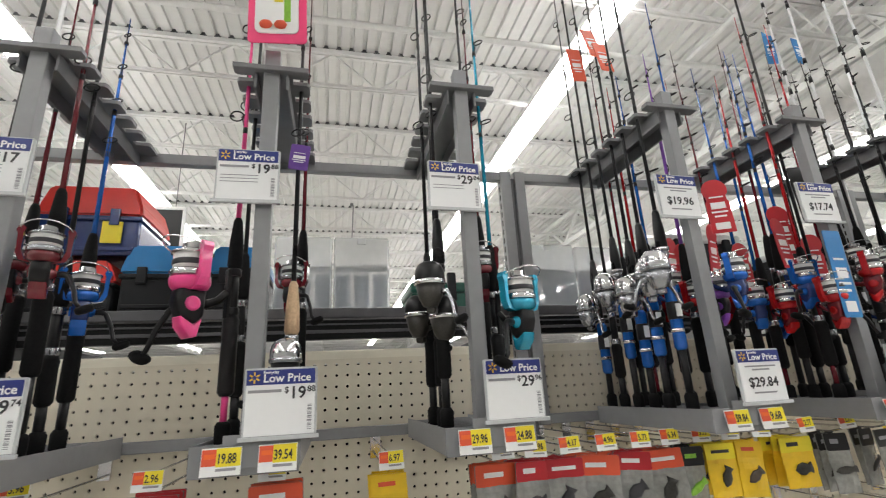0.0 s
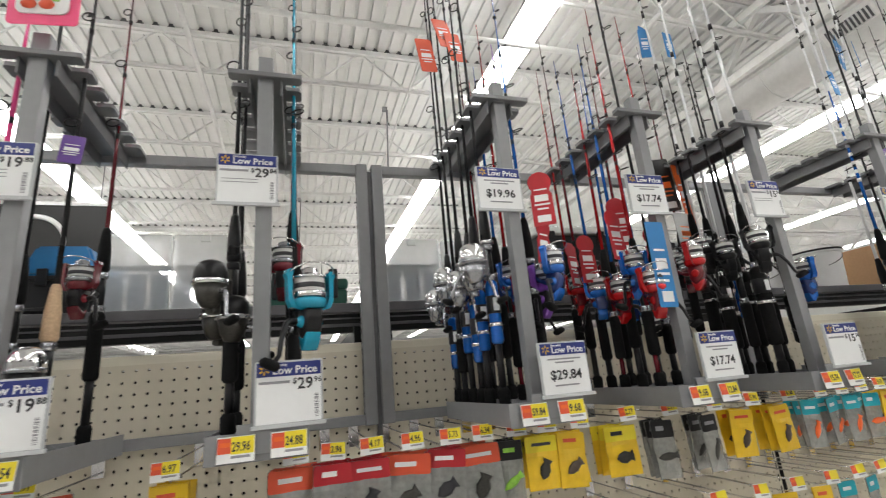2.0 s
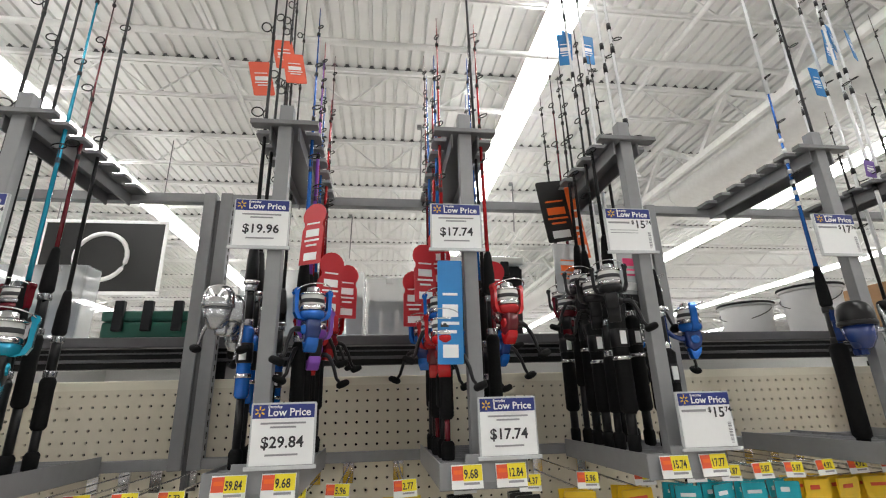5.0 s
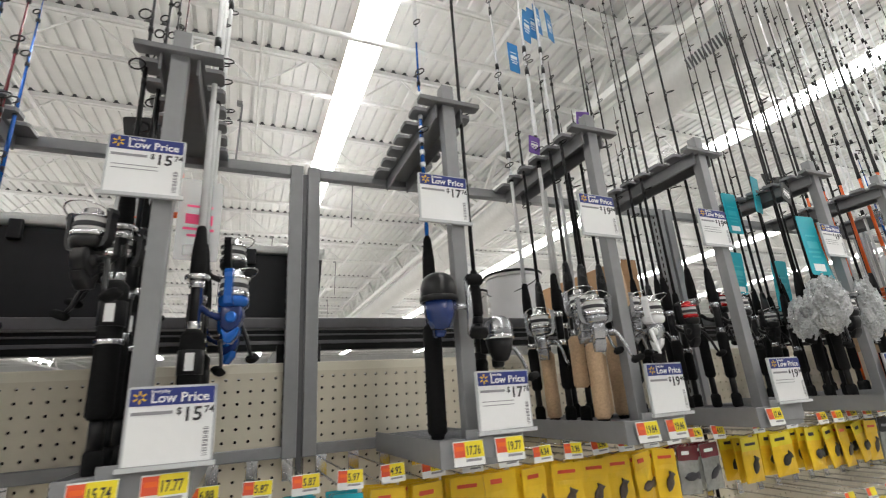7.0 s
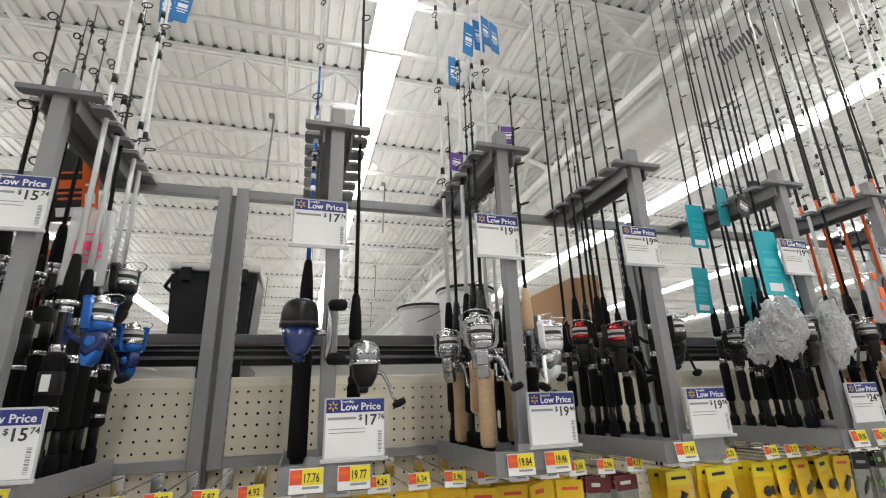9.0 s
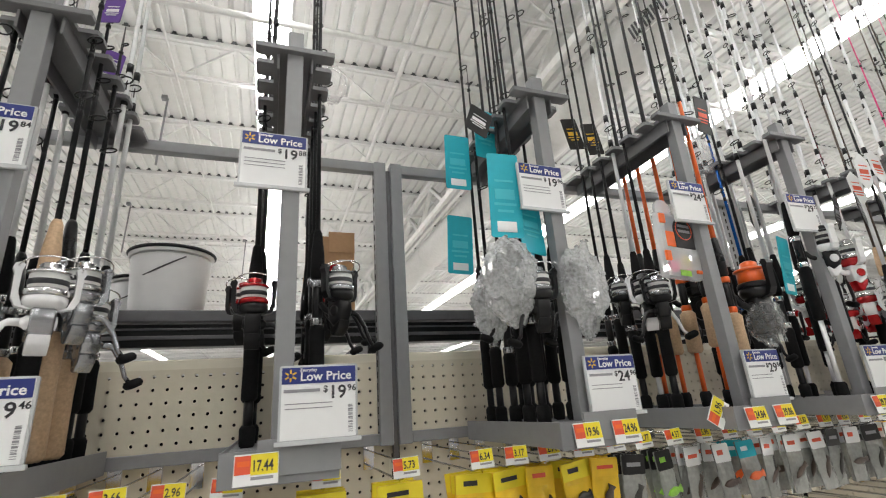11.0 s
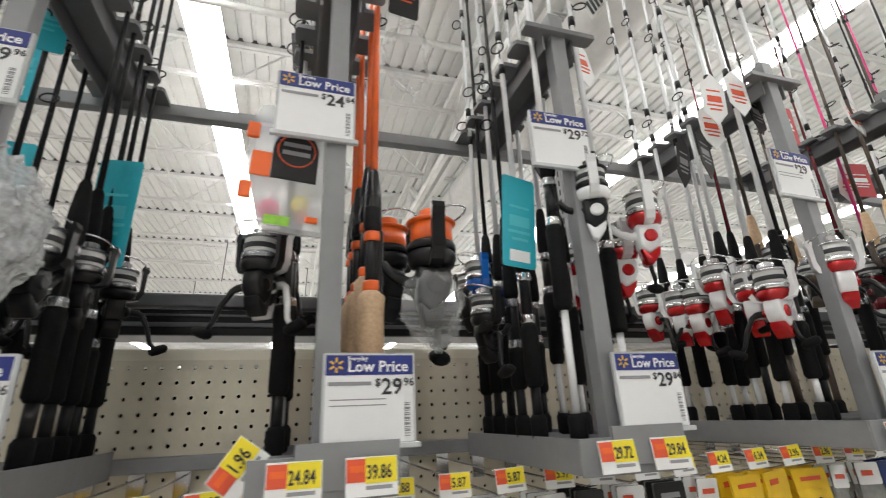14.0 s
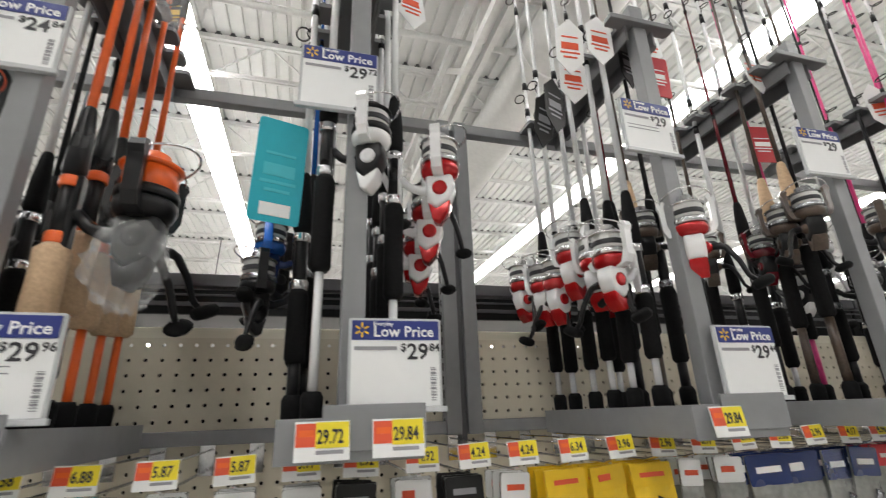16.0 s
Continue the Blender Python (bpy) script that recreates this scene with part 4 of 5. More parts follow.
tackle_box(-0.808, 0.152, 0.17, TACKLE_BLUE, CHAR, label="blue lidded tackle box with charcoal base")


INSERT = mat("grey_blue_tray_plastic", (0.27, 0.33, 0.41), 0.3, 0, 0.3, 14, 0.05, clear=0.2)


def organizer(x, w, h, d=0.07, y=0.1, n=3):
    t = put(thing("clear_organizer", "clear plastic utility box with dividers standing upright", "storage box", "clear boxes on the shelf"), x, y, SHELF + 0.001)
    bm = box(B(), 0, w, 0, d, 0, h, 0.006)
    part("shell", bm, CLEAR_BOX, t)
    for k in range(1, n):
        part("divider", box(B(), w * k / n - 0.0012, w * k / n + 0.0012, 0.006, d - 0.006, 0.008, h - 0.01), CLEAR_BOX, t)
    part("divider", box(B(), 0.006, w - 0.006, 0.007, d - 0.007, h * 0.585, h * 0.6), LIDGREY, t)
    for k in range(n):
        part("insert", box(B(), w * (k + 0.12) / n, w * (k + 0.88) / n, 0.012, 0.016, 0.01, h * 0.48, 0.001), INSERT, t, "grey-blue inner tray")
    part("latch", box(B(), w * 0.42, w * 0.58, -0.003, 0.006, h - 0.022, h - 0.004, 0.002), CLEAR_BOX, t)


for x, w in ((-0.645, 0.148), (-0.494, 0.15)):
    organizer(x, w, 0.2)
organizer(0.045, 0.17, 0.19, 0.16)
organizer(0.22, 0.17, 0.185, 0.16)
organizer(0.395, 0.13, 0.17, 0.16)

gb = put(thing("tackle_box", "dark green tackle box with black latches", "tackle box", "tackle boxes on the shelf"), -0.285, 0.1, SHELF)
part("base", box(B(), 0, 0.225, 0, 0.2, 0.0, 0.045, 0.006), TACKLE_GREEN, gb)
part("lid", box(B(), -0.003, 0.228, -0.003, 0.203, 0.046, 0.075, 0.008), TACKLE_GREEN, gb)
for s in (0.03, 0.1, 0.175):
    part("latch", box(B(), s, s + 0.024, -0.012, 0.004, 0.02, 0.1, 0.003), CHAR, gb, "black latch")



def cooler(x, w, h, y=0.14, d=0.24):
    t = put(thing("cooler", "black hard-sided cooler with pale lid and latches", "cooler", "coolers on the shelf"), x, y, SHELF)
    bm = B()
    outline(bm, [(0.012, 0), (w - 0.012, 0), (w, h * 0.86), (0, h * 0.86)], 0, d)
    bmesh.ops.bevel(bm, geom=bm.edges[:], offset=0.008, segments=2, affect="EDGES")
    part("body", bm, CHAR, t)
    part("lid", box(B(), -0.006, w + 0.006, -0.006, d + 0.006, h * 0.87, h * 0.97, 0.006), LIDGREY, t, "pale grey lid rim")
    part("lid_top", box(B(), 0.02, w - 0.02, 0.01, d - 0.01, h * 0.95, h, 0.008), SILVER, t)
    for s in (0.12, 0.76):
        part("latch", box(B(), w * s, w * s + 0.026, -0.014, 0.0, h * 0.72, h * 0.9, 0.003), CHAR, t)
    part("handle", tube(B(), [(-0.004, d * 0.2, h * 0.85), (-0.02, d * 0.2, h * 0.7), (-0.02, d * 0.8, h * 0.7), (-0.004, d * 0.8, h * 0.85)], 0.005), CHAR, t)


cooler(0.57, 0.3, 0.255)
cooler(1.062, 0.222, 0.21)


def bucket(x, y, r, h):
    t = put(thing("bucket", "white plastic bucket with lid and wire bail", "bucket", "buckets on the shelf"), x, y, SHELF)
    part("body", lathe(B(), [(r * 0.86, 0), (r * 0.88, 0.004), (r * 0.98, h * 0.86), (r * 0.98, h * 0.93)], 32), BUCKET, t)
    part("lid", lathe(B(), [(r * 1.03, h * 0.9), (r * 1.05, h * 0.91), (r * 1.05, h * 0.985), (r * 0.98, h), (r * 0.5, h * 0.992)], 32), BUCKET, t)
    part("rim_band", tube(B(), [(r * 1.05 * math.cos(a * 0.19635), r * 1.05 * math.sin(a * 0.19635), h * 0.975) for a in range(32)], 0.0045, 6, True), CHAR, t)
    loop = part("bail", tube(B(), [(-r, 0, h * 0.84)] + [(-r * 1.03 * math.cos(radians(a)), -r * 0.9 * math.sin(radians(a)), h * (0.84 - 0.3 * math.sin(radians(a)))) for a in range(15, 180, 15)] + [(r, 0, h * 0.84)], 0.002), STEEL_DARK, t)
    loop.rotation_euler = (0, 0, radians(-62))


bucket(1.928, 0.22, 0.091, 0.172)
bucket(1.835, 0.42, 0.09, 0.15)


def carton(x, w, h, y=0.17, d=0.25):
    t = put(thing("cardboard_box", "plain brown corrugated cardboard box", "cardboard box", "cartons on the shelf"), x, y, SHELF)
    part("body", box(B(), 0, w, 0, d, 0, h, 0.002), KRAFT, t)
    part("flap", box(B(), w * 0.36, w, -0.003, -0.0004, h * 0.78, h + 0.012, 0.001), KRAFT, t)
    part("tape", box(B(), w * 0.5 - 0.02, w * 0.5 + 0.02, 0.001, d, h + 0.0005, h + 0.001), PAPER, t)


carton(2.262, 0.104, 0.2, 0.1, 0.44)

# hanging board with a ring emblem, far behind
hb = put(thing("hanging_sign", "black framed hanging board with a white ring emblem", "sign"), -3.0, 4.8, 3.3)
part("board", box(B(), -0.72, 0.72, 0, 0.03, -0.45, 0.45, 0.004), BLACK_CARD, hb)
part("border", outline(B(), rounded(1.46, 0.04, 0.005, -0.73, 0.44), -0.012, 0.01), WHITE_INK, hb)
part("border", outline(B(), rounded(1.46, 0.04, 0.005, -0.73, -0.48), -0.012, 0.01), WHITE_INK, hb)
part("border", outline(B(), rounded(0.04, 0.87, 0.005, -0.73, -0.435), -0.012, 0.01), WHITE_INK, hb)
part("border", outline(B(), rounded(0.04, 0.87, 0.005, 0.69, -0.435), -0.012, 0.01), WHITE_INK, hb)
part("ring_emblem", tube(B(), [(0.3 * math.cos(a * 0.2618), -0.004, 0.3 * math.sin(a * 0.2618)) for a in range(24)], 0.028, 6, True), WHITE_INK, hb)
for s in (-0.6, 0.6):
    part("chain", tube(B(), [(s, 0.015, 0.45), (s, 0.015, 1.66)], 0.006), STEEL, hb)

# ---- cards and packages hung on the rods ----


def slip(x, y, z, w, h, material, label, turn=0.0, tilt=0.0, mark=WHITE_INK, shape="card", name="hang_tag"):
    """A printed card hung by its top, centre of the top edge at x, y, z."""
    t = thing(name, label, "hang tag", "cards hung on the rods")
    t.matrix_basis = pose(x, y, z, random.uniform(-6, 6), tilt, turn)
    if shape == "round":
        c = h - w * 0.55
        pts = [(w * 0.55 * math.cos(radians(a)), -w * 0.55 + w * 0.55 * math.sin(radians(a))) for a in range(-40, 221, 20)]
        pts += [(-w * 0.42, -w * 1.05), (-w * 0.5, -w * 1.2), (-w * 0.5, -h), (w * 0.5, -h), (w * 0.5, -w * 1.2), (w * 0.42, -w * 1.05)]
    elif shape == "diamond":
        pts = [(0, 0), (w * 0.5, -h * 0.22), (w * 0.5, -h * 0.75), (0, -h), (-w * 0.5, -h * 0.75), (-w * 0.5, -h * 0.22)][::-1]
    else:
        pts = rounded(w, h, min(w, h) * 0.08, -w / 2, -h)
    part("card", outline(B(), pts, -0.0008, 0.0008), material, t)
    for k, (ww, hh, zz) in enumerate(((0.62, 0.12, 0.5), (0.7, 0.03, 0.62), (0.5, 0.03, 0.7), (0.6, 0.025, 0.34))):
        part("print_bar", box(B(), -w * ww / 2, w * ww / 2, -0.0016, -0.0009, -h * (zz + hh / 2), -h * (zz - hh / 2)), mark, t)
    if h > 0.12:
        part("barcode_label", box(B(), -w * 0.3, w * 0.3, -0.0018, -0.0009, -h * 0.94, -h * 0.82), PAPER, t, "white barcode label")
    return t


RC = "red printed card hung on a rod"
fp = thing("float_pack", "clear float pack with bright pink card above the rack", "lure pack")
fp.matrix_basis = pose(-0.605, -0.386, 2.225, 0, -2, -4)
part("card", outline(B(), rounded(0.105, 0.15, 0.008, -0.0525, -0.15), -0.001, 0.001), PINK_CARD, fp, "pink card")
part("window", outline(B(), rounded(0.078, 0.105, 0.012, -0.04, -0.13), -0.004, -0.0012), PAPER, fp, "white printed window")
part("green_strip", box(B(), 0.012, 0.024, -0.0055, -0.0042, -0.105, -0.045, 0.0005), GREEN_LURE, fp)
part("yellow_strip", box(B(), -0.006, 0.01, -0.0055, -0.0042, -0.06, -0.038, 0.0005), TAG_YELLOW, fp)
for fx in (-0.02, 0.006):
    part("float", lathe(B(), [(0.001, -0.012), (0.009, -0.008), (0.012, 0.0), (0.009, 0.008), (0.001, 0.012)], 12, Matrix.Translation((fx, -0.006, -0.113)) @ Matrix.Diagonal((1, 0.5, 0.8, 1))), TAG_RED, fp)
for dx, dz, tl in ((-0.02, 0.0, -14), (0.03, 0.07, -12), (0.06, 0.03, -10)):
    slip(0.145 + dx, -0.2, 2.31 + dz, 0.05, 0.09, TAG_RED, "red and white printed hang tag high on a rod", 15, tl)
for dx, y, z in ((0.07, -0.36, 1.86), (0.1, -0.3, 1.78), (0.085, -0.22, 1.76), (0.12, -0.14, 1.8)):
    slip(col(0, 0) + dx, y, z, 0.046, 0.125, RED_CARD, RC, random.uniform(-30, 30), shape="round")
for dx, y, z in ((-0.085, -0.3, 1.8), (-0.1, -0.2, 1.77), (-0.08, -0.1, 1.78), (0.07, -0.25, 1.78), (-0.05, -0.28, 1.84)):
    slip(col(0, 1) + dx, y, z, 0.046, 0.125, RED_CARD, RC, random.uniform(-25, 25), shape="round")
slip(col(0, 1) - 0.045, -0.385, 1.74, 0.046, 0.19, BLUE_CARD, "tall blue printed card hung on a rod", 0, 1)
slip(0.885, -0.11, 2.05, 0.085, 0.17, BLACK_CARD, "black and orange lure card hung on a rod", 5, -10, ORANGE_CARD)
slip(0.935, -0.12, 2.03, 0.03, 0.2, ORANGE_CARD, "orange lure package hung on a rod", 5, -8)
slip(1.012, -0.24, 1.86, 0.07, 0.15, CLEAR, "clear blister pack with coloured floats", 8, 0, PINK_CARD)
slip(0.905, -0.14, 1.86, 0.09, 0.13, CLEAR, "clear blister pack with coloured floats", 8, 0, ORANGE_CARD)
for i, b, dx, y, z in ((2, 0, 0.03, -0.06, 2.6), (2, 0, 0.06, -0.03, 2.64), (2, 0, 0.09, -0.1, 2.56), (1, 1, 0.02, -0.16, 2.58), (1, 1, 0.06, -0.13, 2.63), (1, 1, 0.09, -0.12, 2.66), (1, 1, 0.1, -0.16, 2.6), (1, 1, -0.02, -0.12, 2.48)):
    slip(col(b, i) + dx, y, z, 0.038, 0.11, BLUE_CARD, "blue printed hang tag high on a white rod", random.uniform(-30, 30), random.uniform(-5, 5))
for b, i, dx, y, z in ((1, 1, 0.06, -0.28, 2.15), (1, 1, 0.045, -0.2, 2.1), (1, 1, -0.06, -0.22, 2.09), (-1, 1, 0.055, -0.33, 1.9)):
    slip(col(b, i) + dx, y, z, 0.035, 0.05, PURPLE_CARD, "small purple printed hang tag", random.uniform(-20, 20), 6)
for b, i, dx, y, z, h in ((2, 0, -0.095, -0.345, 1.89, 0.178), (2, 0, -0.047, -0.335, 1.805, 0.12), (2, 0, -0.104, -0.15, 2.048, 0.143), (2, 0, -0.1, -0.12, 1.85, 0.14), (2, 0, -0.06, -0.22, 2.08, 0.12), (2, 2, -0.092, -0.34, 1.757, 0.138), (2, 0, 0.06, -0.15, 1.82, 0.17)):
    slip(col(b, i) + dx, y, z, 0.062, h, TEAL_CARD, "teal printed card hung on a rod", random.uniform(-18, 18), random.uniform(-4, 4), PALE_TEAL)
slip(col(2, 0) - 0.125, -0.34, 1.99, 0.052, 0.06, BLACK_CARD, "small black hang tag", 10, 20)
for dx, y, z in ((-0.059, -0.05, 2.226), (0.011, -0.05, 2.22)):
    slip(col(2, 1) + dx, y, z, 0.05, 0.11, BLACK_CARD, "black card with yellow print on a rod", random.uniform(-10, 20), -6, SPARK)
slip(col(2, 1) + 0.1, -0.36, 2.11, 0.048, 0.1, BLACK_CARD, "black and red printed hang tag", 5, 3, TAG_RED)
for b, i, dx, y, z in ((3, 0, -0.12, -0.33, 2.05), (3, 0, -0.09, -0.28, 2.02), (3, 0, -0.06, -0.33, 2.07), (2, 2, 0.08, -0.3, 2.1), (3, 0, 0.07, -0.3, 2.12), (3, 1, -0.05, -0.3, 2.1), (3, 2, -0.05, -0.3, 2.08), (3, 1, 0.07, -0.2, 2.0)):
    slip(col(b, i) + dx, y, z, 0.05, 0.12, PAPER, "white hang tag with red emblem on a rod", random.uniform(-35, 35), random.uniform(-8, 8), TAG_RED, "diamond")
for b, i, dx, y, z in ((3, 0, -0.15, -0.3, 1.94), (3, 0, -0.13, -0.24, 1.96), (3, 0, 0.02, -0.3, 2.06), (2, 2, 0.05, -0.2, 1.95)):
    slip(col(b, i) + dx, y, z, 0.045, 0.12, BLACK_CARD, "black pointed hang tag on a rod", random.uniform(-20, 20), 5, INK_GREY, "diamond")
for b, i, dx, y, z in ((3, 0, 0.05, -0.33, 2.0), (3, 1, 0.0, -0.25, 1.95), (3, 2, 0.06, -0.3, 2.1)):
    slip(col(b, i) + dx, y, z, 0.05, 0.09, RED_CARD if i < 2 else PINK_CARD, "red printed hang tag on a rod", random.uniform(-20, 20), 5)

# a clear lure kit hung beside a post
kit = thing("lure_kit", "clear lure box with orange clips, black card and coloured floats", "lure pack")
kit.matrix_basis = pose(2.986, -0.335, 1.646, 0, 3, 4)
part("blister", box(B(), -0.054, 0.054, -0.014, 0.014, 0.0, 0.148, 0.01), CLEAR_BOX, kit)
part("hang_tab", outline(B(), rounded(0.045, 0.05, 0.02, -0.05, 0.13), -0.003, 0.003), CLEAR_BOX, kit)
part("inner_shelf", box(B(), -0.05, 0.05, -0.012, 0.012, 0.062, 0.064), CLEAR_BOX, kit)
part("inner_wall", box(B(), 0.036, 0.038, -0.012, 0.012, 0.004, 0.144), CLEAR_BOX, kit)
part("black_card", box(B(), -0.022, 0.034, -0.0175, -0.0145, 0.066, 0.112, 0.001), BLACK_CARD, kit)
part("black_card", lathe(B(), [(0.028, 0), (0.028, 0.0028)], 24, Matrix.Translation((0.006, -0.0148, 0.108)) @ Matrix.Rotation(radians(90), 4, "X")), BLACK_CARD, kit)
part("ring_emblem", tube(B(), [(0.006 + 0.023 * math.cos(a * 0.2618), -0.018, 0.108 + 0.023 * math.sin(a * 0.2618)) for a in range(24)], 0.0012, 5, True), TAG_RED, kit)
for z in (0.116, 0.104):
    part("print_bar", box(B(), -0.011, 0.023, -0.0184, -0.0177, z - 0.003, z + 0.003), INK_GREY, kit)
part("orange_label", box(B(), -0.046, -0.0225, -0.0172, -0.0145, 0.066, 0.1, 0.001), ORANGE_CARD, kit)
for x, z in ((-0.05, 0.118), (-0.05, 0.034), (0.032, 0.012)):
    part("clip", box(B(), x - 0.006, x + 0.009, -0.018, -0.012, z, z + 0.022 if x < 0 else z + 0.008, 0.002), ORANGE_CARD, kit, "orange clip")
part("green_sticker", box(B(), -0.022, 0.008, -0.016, -0.0145, 0.004, 0.016), GREEN_LURE, kit)
for k, (fx, fz, rr, mm) in enumerate(((-0.018, 0.03, 0.014, PINK_CARD), (0.018, 0.042, 0.0125, TAG_YELLOW), (0.024, 0.024, 0.008, TAG_RED), (-0.012, 0.13, 0.011, BLUE_CARD))):
    part("float", lathe(B(), [(0.001, -rr), (rr * 0.75, -rr * 0.66), (rr, 0.0), (rr * 0.75, rr * 0.66), (0.001, rr)], 12, Matrix.Translation((fx, 0.0, fz)) @ Matrix.Diagonal((1, 0.7, 1, 1))), mm, kit)


def wrapped(x, y, z, w, h, label, material=WRAP, rough=0.006):
    """A crumpled bag round a reel."""
    bm = B()
    bmesh.ops.create_icosphere(bm, subdivisions=4, radius=1)
    for v in bm.verts:
        n = noise.noise(v.co * 2.3 + Vector((x * 9, 0, 0))) * 0.22 + abs(noise.noise(v.co * 4 + Vector((x, 3, 0)))) * 0.3 + noise.noise(v.co * 9) * rough * 6
        c = v.co * (1 + n)
        squeeze = 0.72 + 0.28 * math.cos(max(0.0, -c.z) * 1.5)
        v.co = Vector((c.x * w / 2 * squeeze, c.y * w * 0.42 * squeeze, c.z * h / 2))
    t = part("plastic_bag", bm, material)
    put(t, x, y, z)
    return tagged(t, label, "plastic bag", "bags round reels")


def bubbles(x, y, z, w, h, label):
    t = wrapped(x, y, z, w, h, label)
    src = [(v.co.copy(), v.normal.copy()) for v in t.data.vertices][::5]
    bm = B()
    for co, n in src:
        m = Matrix.Translation(co) @ n.to_track_quat("Z", "Y").to_matrix().to_4x4()
        lathe(bm, [(0.0042, -0.0005), (0.0036, 0.0014), (0.0018, 0.0022)], 7, m)
    part("bubble_sheet", bm, WRAP, t, "rows of air bubbles")
    part("wrapped_reel", lathe(B(), [(w * 0.08, -h * 0.36), (w * 0.2, -h * 0.2), (w * 0.22, 0.0), (w * 0.3, h * 0.1), (w * 0.3, h * 0.26), (w * 0.12, h * 0.34)], 14), BLK, t, "dark reel inside the wrap")
    return t


BW = "reel wrapped in pale bubble wrap"
bubbles(2.57, -0.345, 1.632, 0.1, 0.15, BW)
bubbles(2.708, -0.36, 1.615, 0.088, 0.155, BW)
bubbles(2.56, -0.28, 1.6, 0.07, 0.12, BW)
wrapped(3.175, -0.35, 1.55, 0.07, 0.095, "crumpled clear plastic bag round a reel", BAG, 0.035)
wrapped(2.27, -0.2, 2.1, 0.06, 0.08, "crumpled clear plastic bag on a rod tip", BAG, 0.035)
wrapped(3.16, -0.3, 1.98, 0.07, 0.12, "crumpled clear plastic bag on a rod", BAG, 0.035)

# ---- hooks with lure packs under the trays ----
PACKS = {}


def pillow(w, h, seed):
    """A crumpled, stuffed pouch, flat along its top."""
    bm = B()
    nx, nz = 7, 9
    sheets = []
    for side in (-1, 1):
        grid = []
        for j in range(nz):
            v = j / (nz - 1)
            low = max(0.0, (v - 0.26) / 0.74)
            line = []
            for i in range(nx):
                u = i / (nx - 1)
                fullness = math.sin(math.pi * u) * math.sin(math.pi * min(1.0, low)) ** 0.6 if low > 0 else 0.0
                wob = noise.noise(Vector((u * 3.1 + seed * 7, v * 4.2, side + w * 50)))
                inset = 0.0015 * noise.noise(Vector((v * 9, seed * 3.0, u)))
                line.append(bm.verts.new(((u - 0.5) * w + inset, side * (0.0012 + fullness * 0.006) + 0.0035 * wob * fullness, -v * h)))
            grid.append(line)
        sheets.append(grid)
        for j in range(nz - 1):
            for i in range(nx - 1):
                q = (grid[j][i], grid[j][i + 1], grid[j + 1][i + 1], grid[j + 1][i])
                bm.faces.new(q if side > 0 else q[::-1])
    a, b = sheets
    rim = [(0, i) for i in range(nx)] + [(j, nx - 1) for j in range(1, nz)] + [(nz - 1, i) for i in range(nx - 2, -1, -1)] + [(j, 0) for j in range(nz - 2, 0, -1)]
    for (j, i), (l, k) in zip(rim, rim[1:] + rim[:1]):
        bm.faces.new((a[j][i], a[l][k], b[l][k], b[j][i]))
    bmesh.ops.recalc_face_normals(bm, faces=bm.faces[:])
    return bm


def pack(kind, seed=0):
    """Makes one lure pack of a kind, or copies it."""
    card, body, label, w, h = {
        "yellow": (YELLOW_CARD, YELLOW_CARD, "yellow lure pack hung on a hook", 0.062, 0.105),
        "yellowblack": (TAG_YELLOW, YELLOW_CARD, "yellow and black lure pack hung on a hook", 0.075, 0.1),
        "red": (RED_CARD, CLEAR_PACK, "red and white lure pack hung on a hook", 0.075, 0.11),
        "clearred": (TAG_RED, CLEAR_PACK, "clear lure bag with red header on a hook", 0.085, 0.12),
        "teal": (TEAL_CARD, CLEAR_PACK, "teal lure pack with clear window", 0.05, 0.11),
        "black": (BLACK_CARD, CLEAR_PACK, "clear lure pack with black header", 0.05, 0.12),
        "white": (PAPER, CLEAR_PACK, "clear lure pack with white header", 0.045, 0.12),
        "pink": (DKRED, CLEAR_PACK, "dark pink lure pack with clear window", 0.055, 0.1),
        "green": (BLACK_CARD, CLEAR_PACK, "clear lure pack with green baits", 0.05, 0.12),
        "blue": (NAVY, CLEAR_PACK, "navy lure bag with clear window", 0.07, 0.15),
    }[kind]
    t = thing("lure_pack", label, "lure pack", "lure packs on hooks")
    part("pouch", pillow(w, h, seed), body, t)
    part("header_card", outline(B(), rounded(w * 1.0, h * 0.3, 0.004, -w / 2, -h * 0.3), -0.0026, -0.0017), card, t)
    part("emblem", box(B(), -w * 0.3, w * (0.3 - 0.12 * seed), -0.0034, -0.0027, -h * 0.18, -h * (0.12 - 0.01 * seed)), {"yellow": TAG_RED, "yellowblack": INK, "black": INK_GREY, "white": TAG_RED, "green": GREEN_LURE}.get(kind, WHITE_INK), t)
    bm = lathe(B(), [(0.001, -h * 0.2), (w * 0.13, -h * 0.12), (w * 0.17, 0), (w * 0.1, h * 0.12), (w * 0.16, h * 0.19)], 8, Matrix.Translation((0, -0.0085, -h * 0.62)) @ Matrix.Rotation(radians(25 + 30 * seed), 4, "Y") @ Matrix.Diagonal((1, 0.3, 1, 1)))
    part("lure", bm, {"yellow": BROWN, "red": INK, "teal": ORANGE, "pink": INK, "white": BROWN, "black": CAMO, "green": GREEN_LURE, "yellowblack": CAMO, "clearred": CAMO}.get(kind, SILVER), t)
    return t


def hook_shape():
    bm = tube(B(), [(0, 0.03, 0), (0, -0.24, 0), (0, -0.265, 0.006), (0, -0.27, 0.012)], 0.0022, 6)
    tube(bm, [(0, 0.03, 0.03), (0, -0.2, 0.03), (0, -0.275, 0.03)], 0.0016, 6)
    box(bm, -0.012, 0.012, 0.022, 0.0285, -0.008, 0.04, 0.001)
    return bm


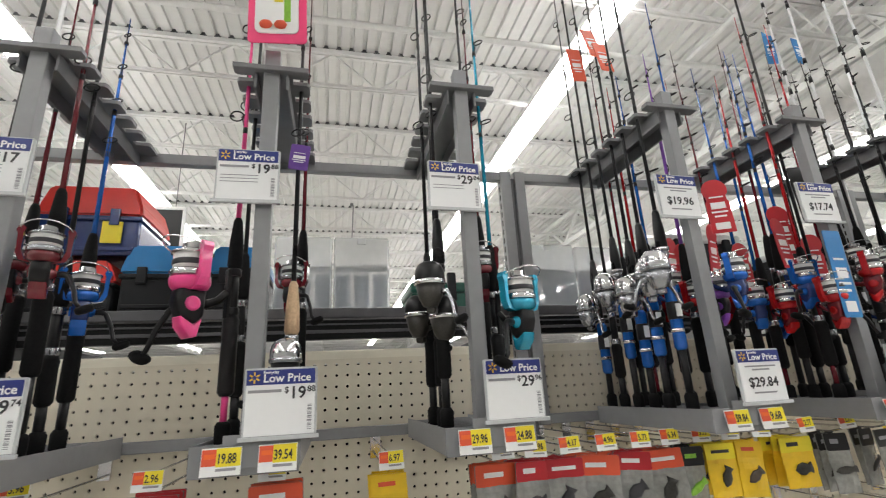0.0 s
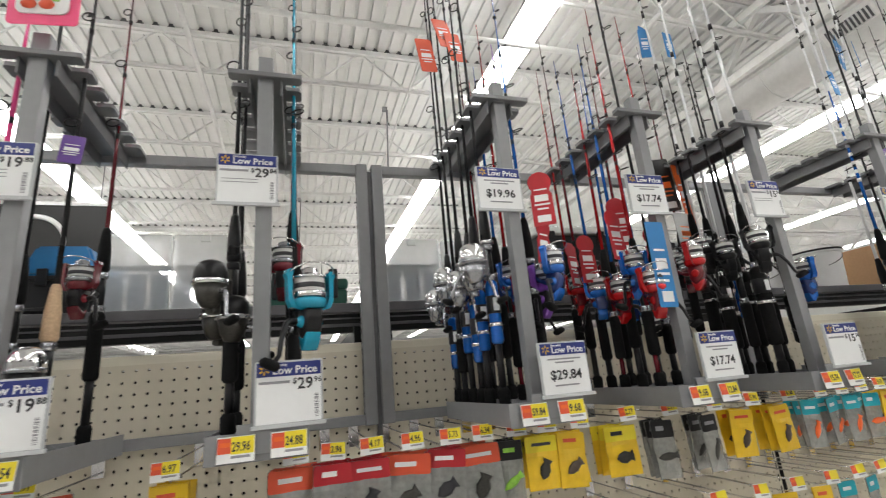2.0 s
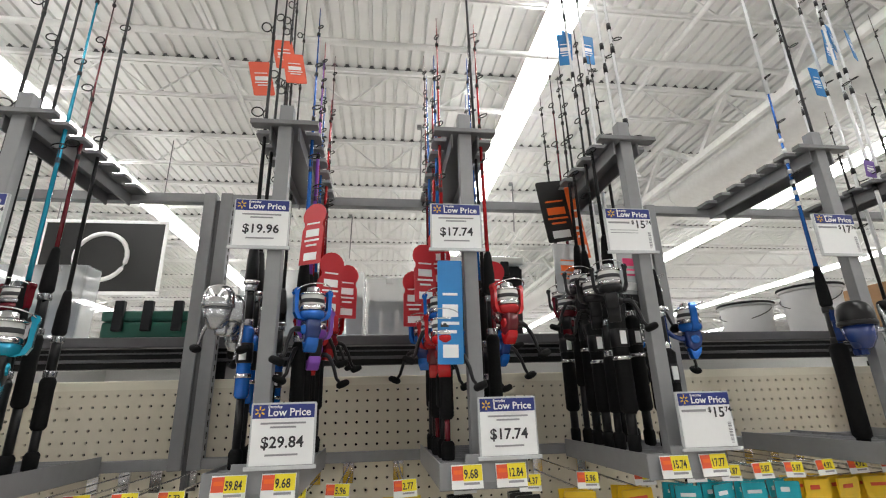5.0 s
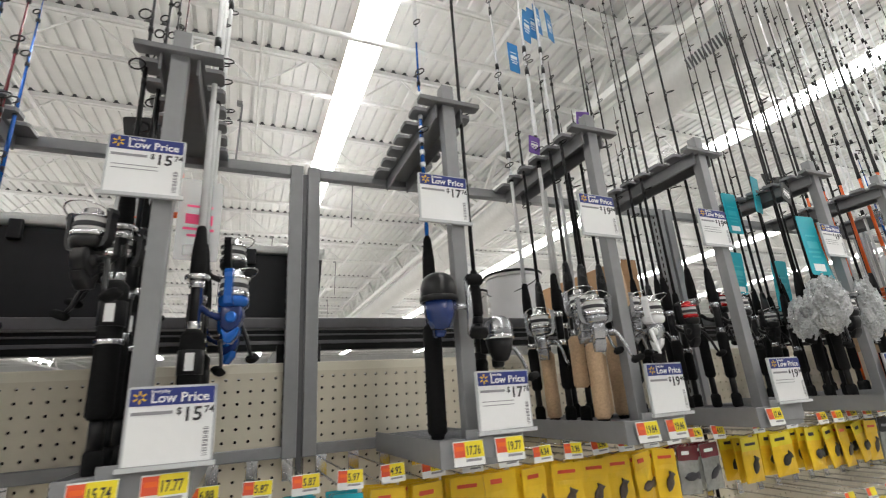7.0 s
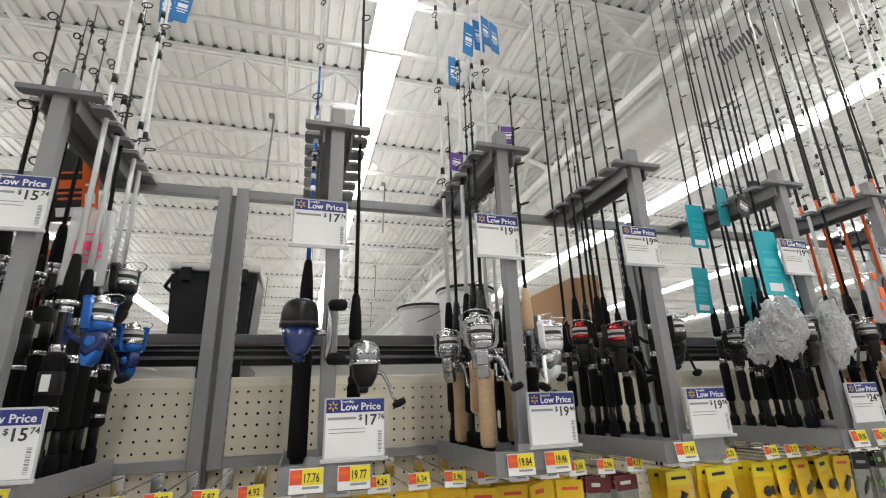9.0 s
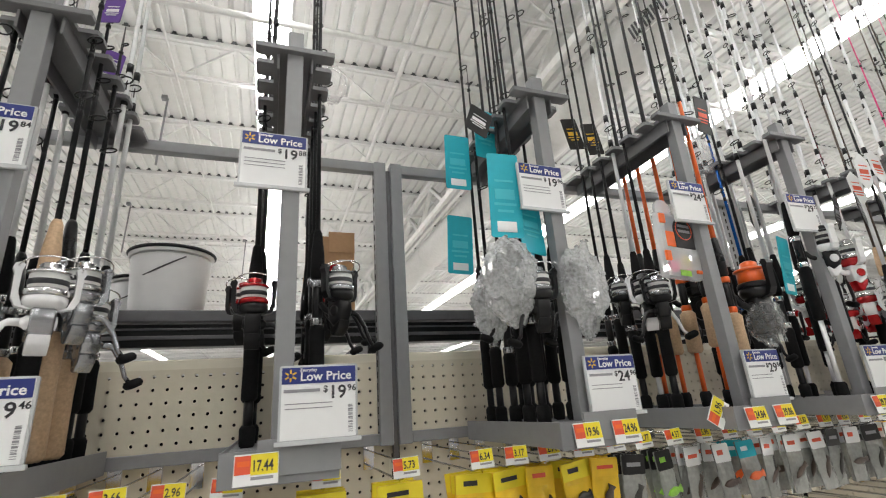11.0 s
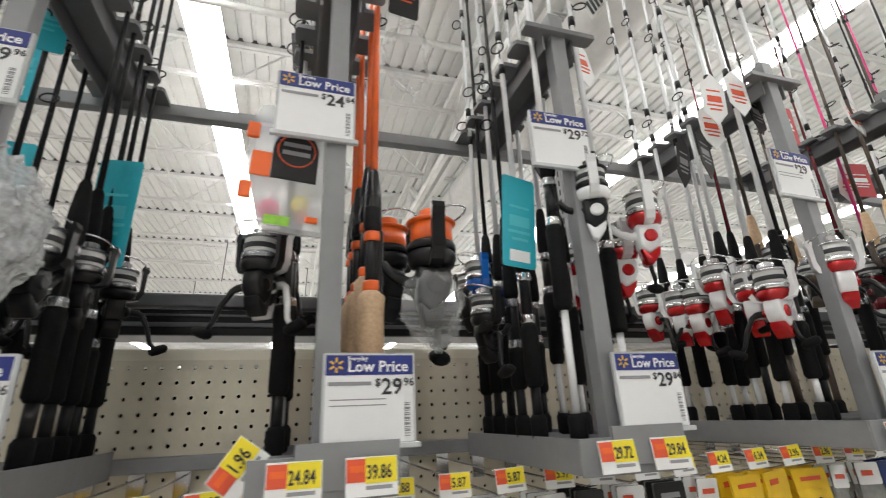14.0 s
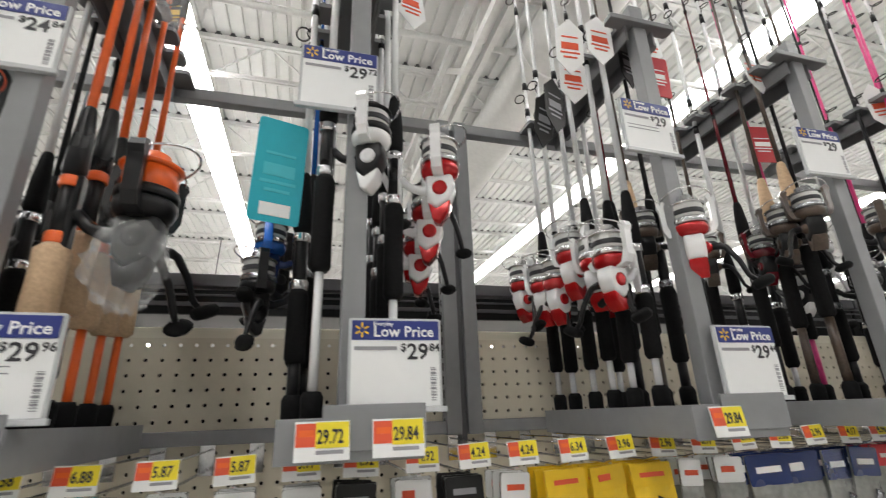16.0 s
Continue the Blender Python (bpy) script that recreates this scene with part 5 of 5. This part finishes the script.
# kinds hung along the upper hooks, by stretch of the wall
STRETCH = [(-1.3, ["clearred", "yellow", "red"]), (-0.35, ["red", "clearred"]), (-0.12, ["red", "red", "clearred"]), (0.12, ["clearred", "green"]), (0.28, ["yellowblack", "yellow"]),
           (0.5, ["black", "black", "white"]), (0.78, ["yellow"]), (0.98, ["yellow", "teal"]), (1.1, ["teal"]), (1.28, ["yellow"]), (1.98, ["pink"]),
           (2.17, ["yellowblack"]), (2.62, ["yellowblack", "yellow"]), (2.8, ["black", "green", "green"]), (3.0, ["white", "teal", "white"]), (3.3, ["black", "white"]), (3.66, ["yellow"]),
           (3.9, ["white"]), (4.05, ["blue"]), (4.3, ["red", "black", "yellow"]), (9.0, ["black"])]
HOOKTAGS = ["6.34", "3.96", "2.96", "6.97", "6.97", "3.66", "2.96", "4.17", "4.96", "5.73", "6.34", "3.17", "2.94", "5.96", "2.77", "2.77", "4.37", "5.96", "6.58", "6.88", "5.87", "5.87", "5.97", "4.92", "4.92", "4.24", "4.24"]


def kind_at(x, n):
    for k in range(len(STRETCH) - 1):
        if STRETCH[k][0] <= x < STRETCH[k + 1][0]:
            return STRETCH[k][1][n % len(STRETCH[k][1])]
    return "black"


def hang(kind, m):
    key = (kind, len(PACKS) % 3 if random.random() < 0.3 else random.randrange(3))
    if key not in PACKS:
        PACKS[key] = pack(*key)
        PACKS[key].matrix_basis = m
    else:
        copy_thing(PACKS[key], m)


for level, (hz, x, step) in enumerate(((1.318, -1.12, 0.07), (1.125, 0.55, 0.085))):
    n = 0
    while x < 5.1:
        hk = thing("display_hook", "chrome wire display hook on the pegboard", "hook", "display hooks")
        part("wire", painted("hook", hook_shape, CHROME), CHROME, hk)
        put(hk, x, 0, hz)
        kd = kind_at(x, n)
        for d in range(3 if level == 0 else 1):
            m = pose(x + random.uniform(-0.004, 0.004), -0.245 + 0.024 * d + random.uniform(-0.004, 0.004), hz - 0.004, random.uniform(-5, 3), random.uniform(-4, 4), random.uniform(-14, 14))
            hang(kd, m)
        price_tag(x - 0.02, -0.278, hz + 0.037, HOOKTAGS[n % len(HOOKTAGS)] if level == 0 else "", False, random.uniform(-3, 3))
        n += 1
        wide = 0.19 if x < -0.3 else 0.115 if 0.3 < x < 0.95 else 0.13 if 2.1 < x < 2.42 else step
        x += wide * random.uniform(0.92, 1.1)

# one tag knocked askew beside a tray
price_tag(2.935, -0.36, 1.372, "1.96", True, -55)
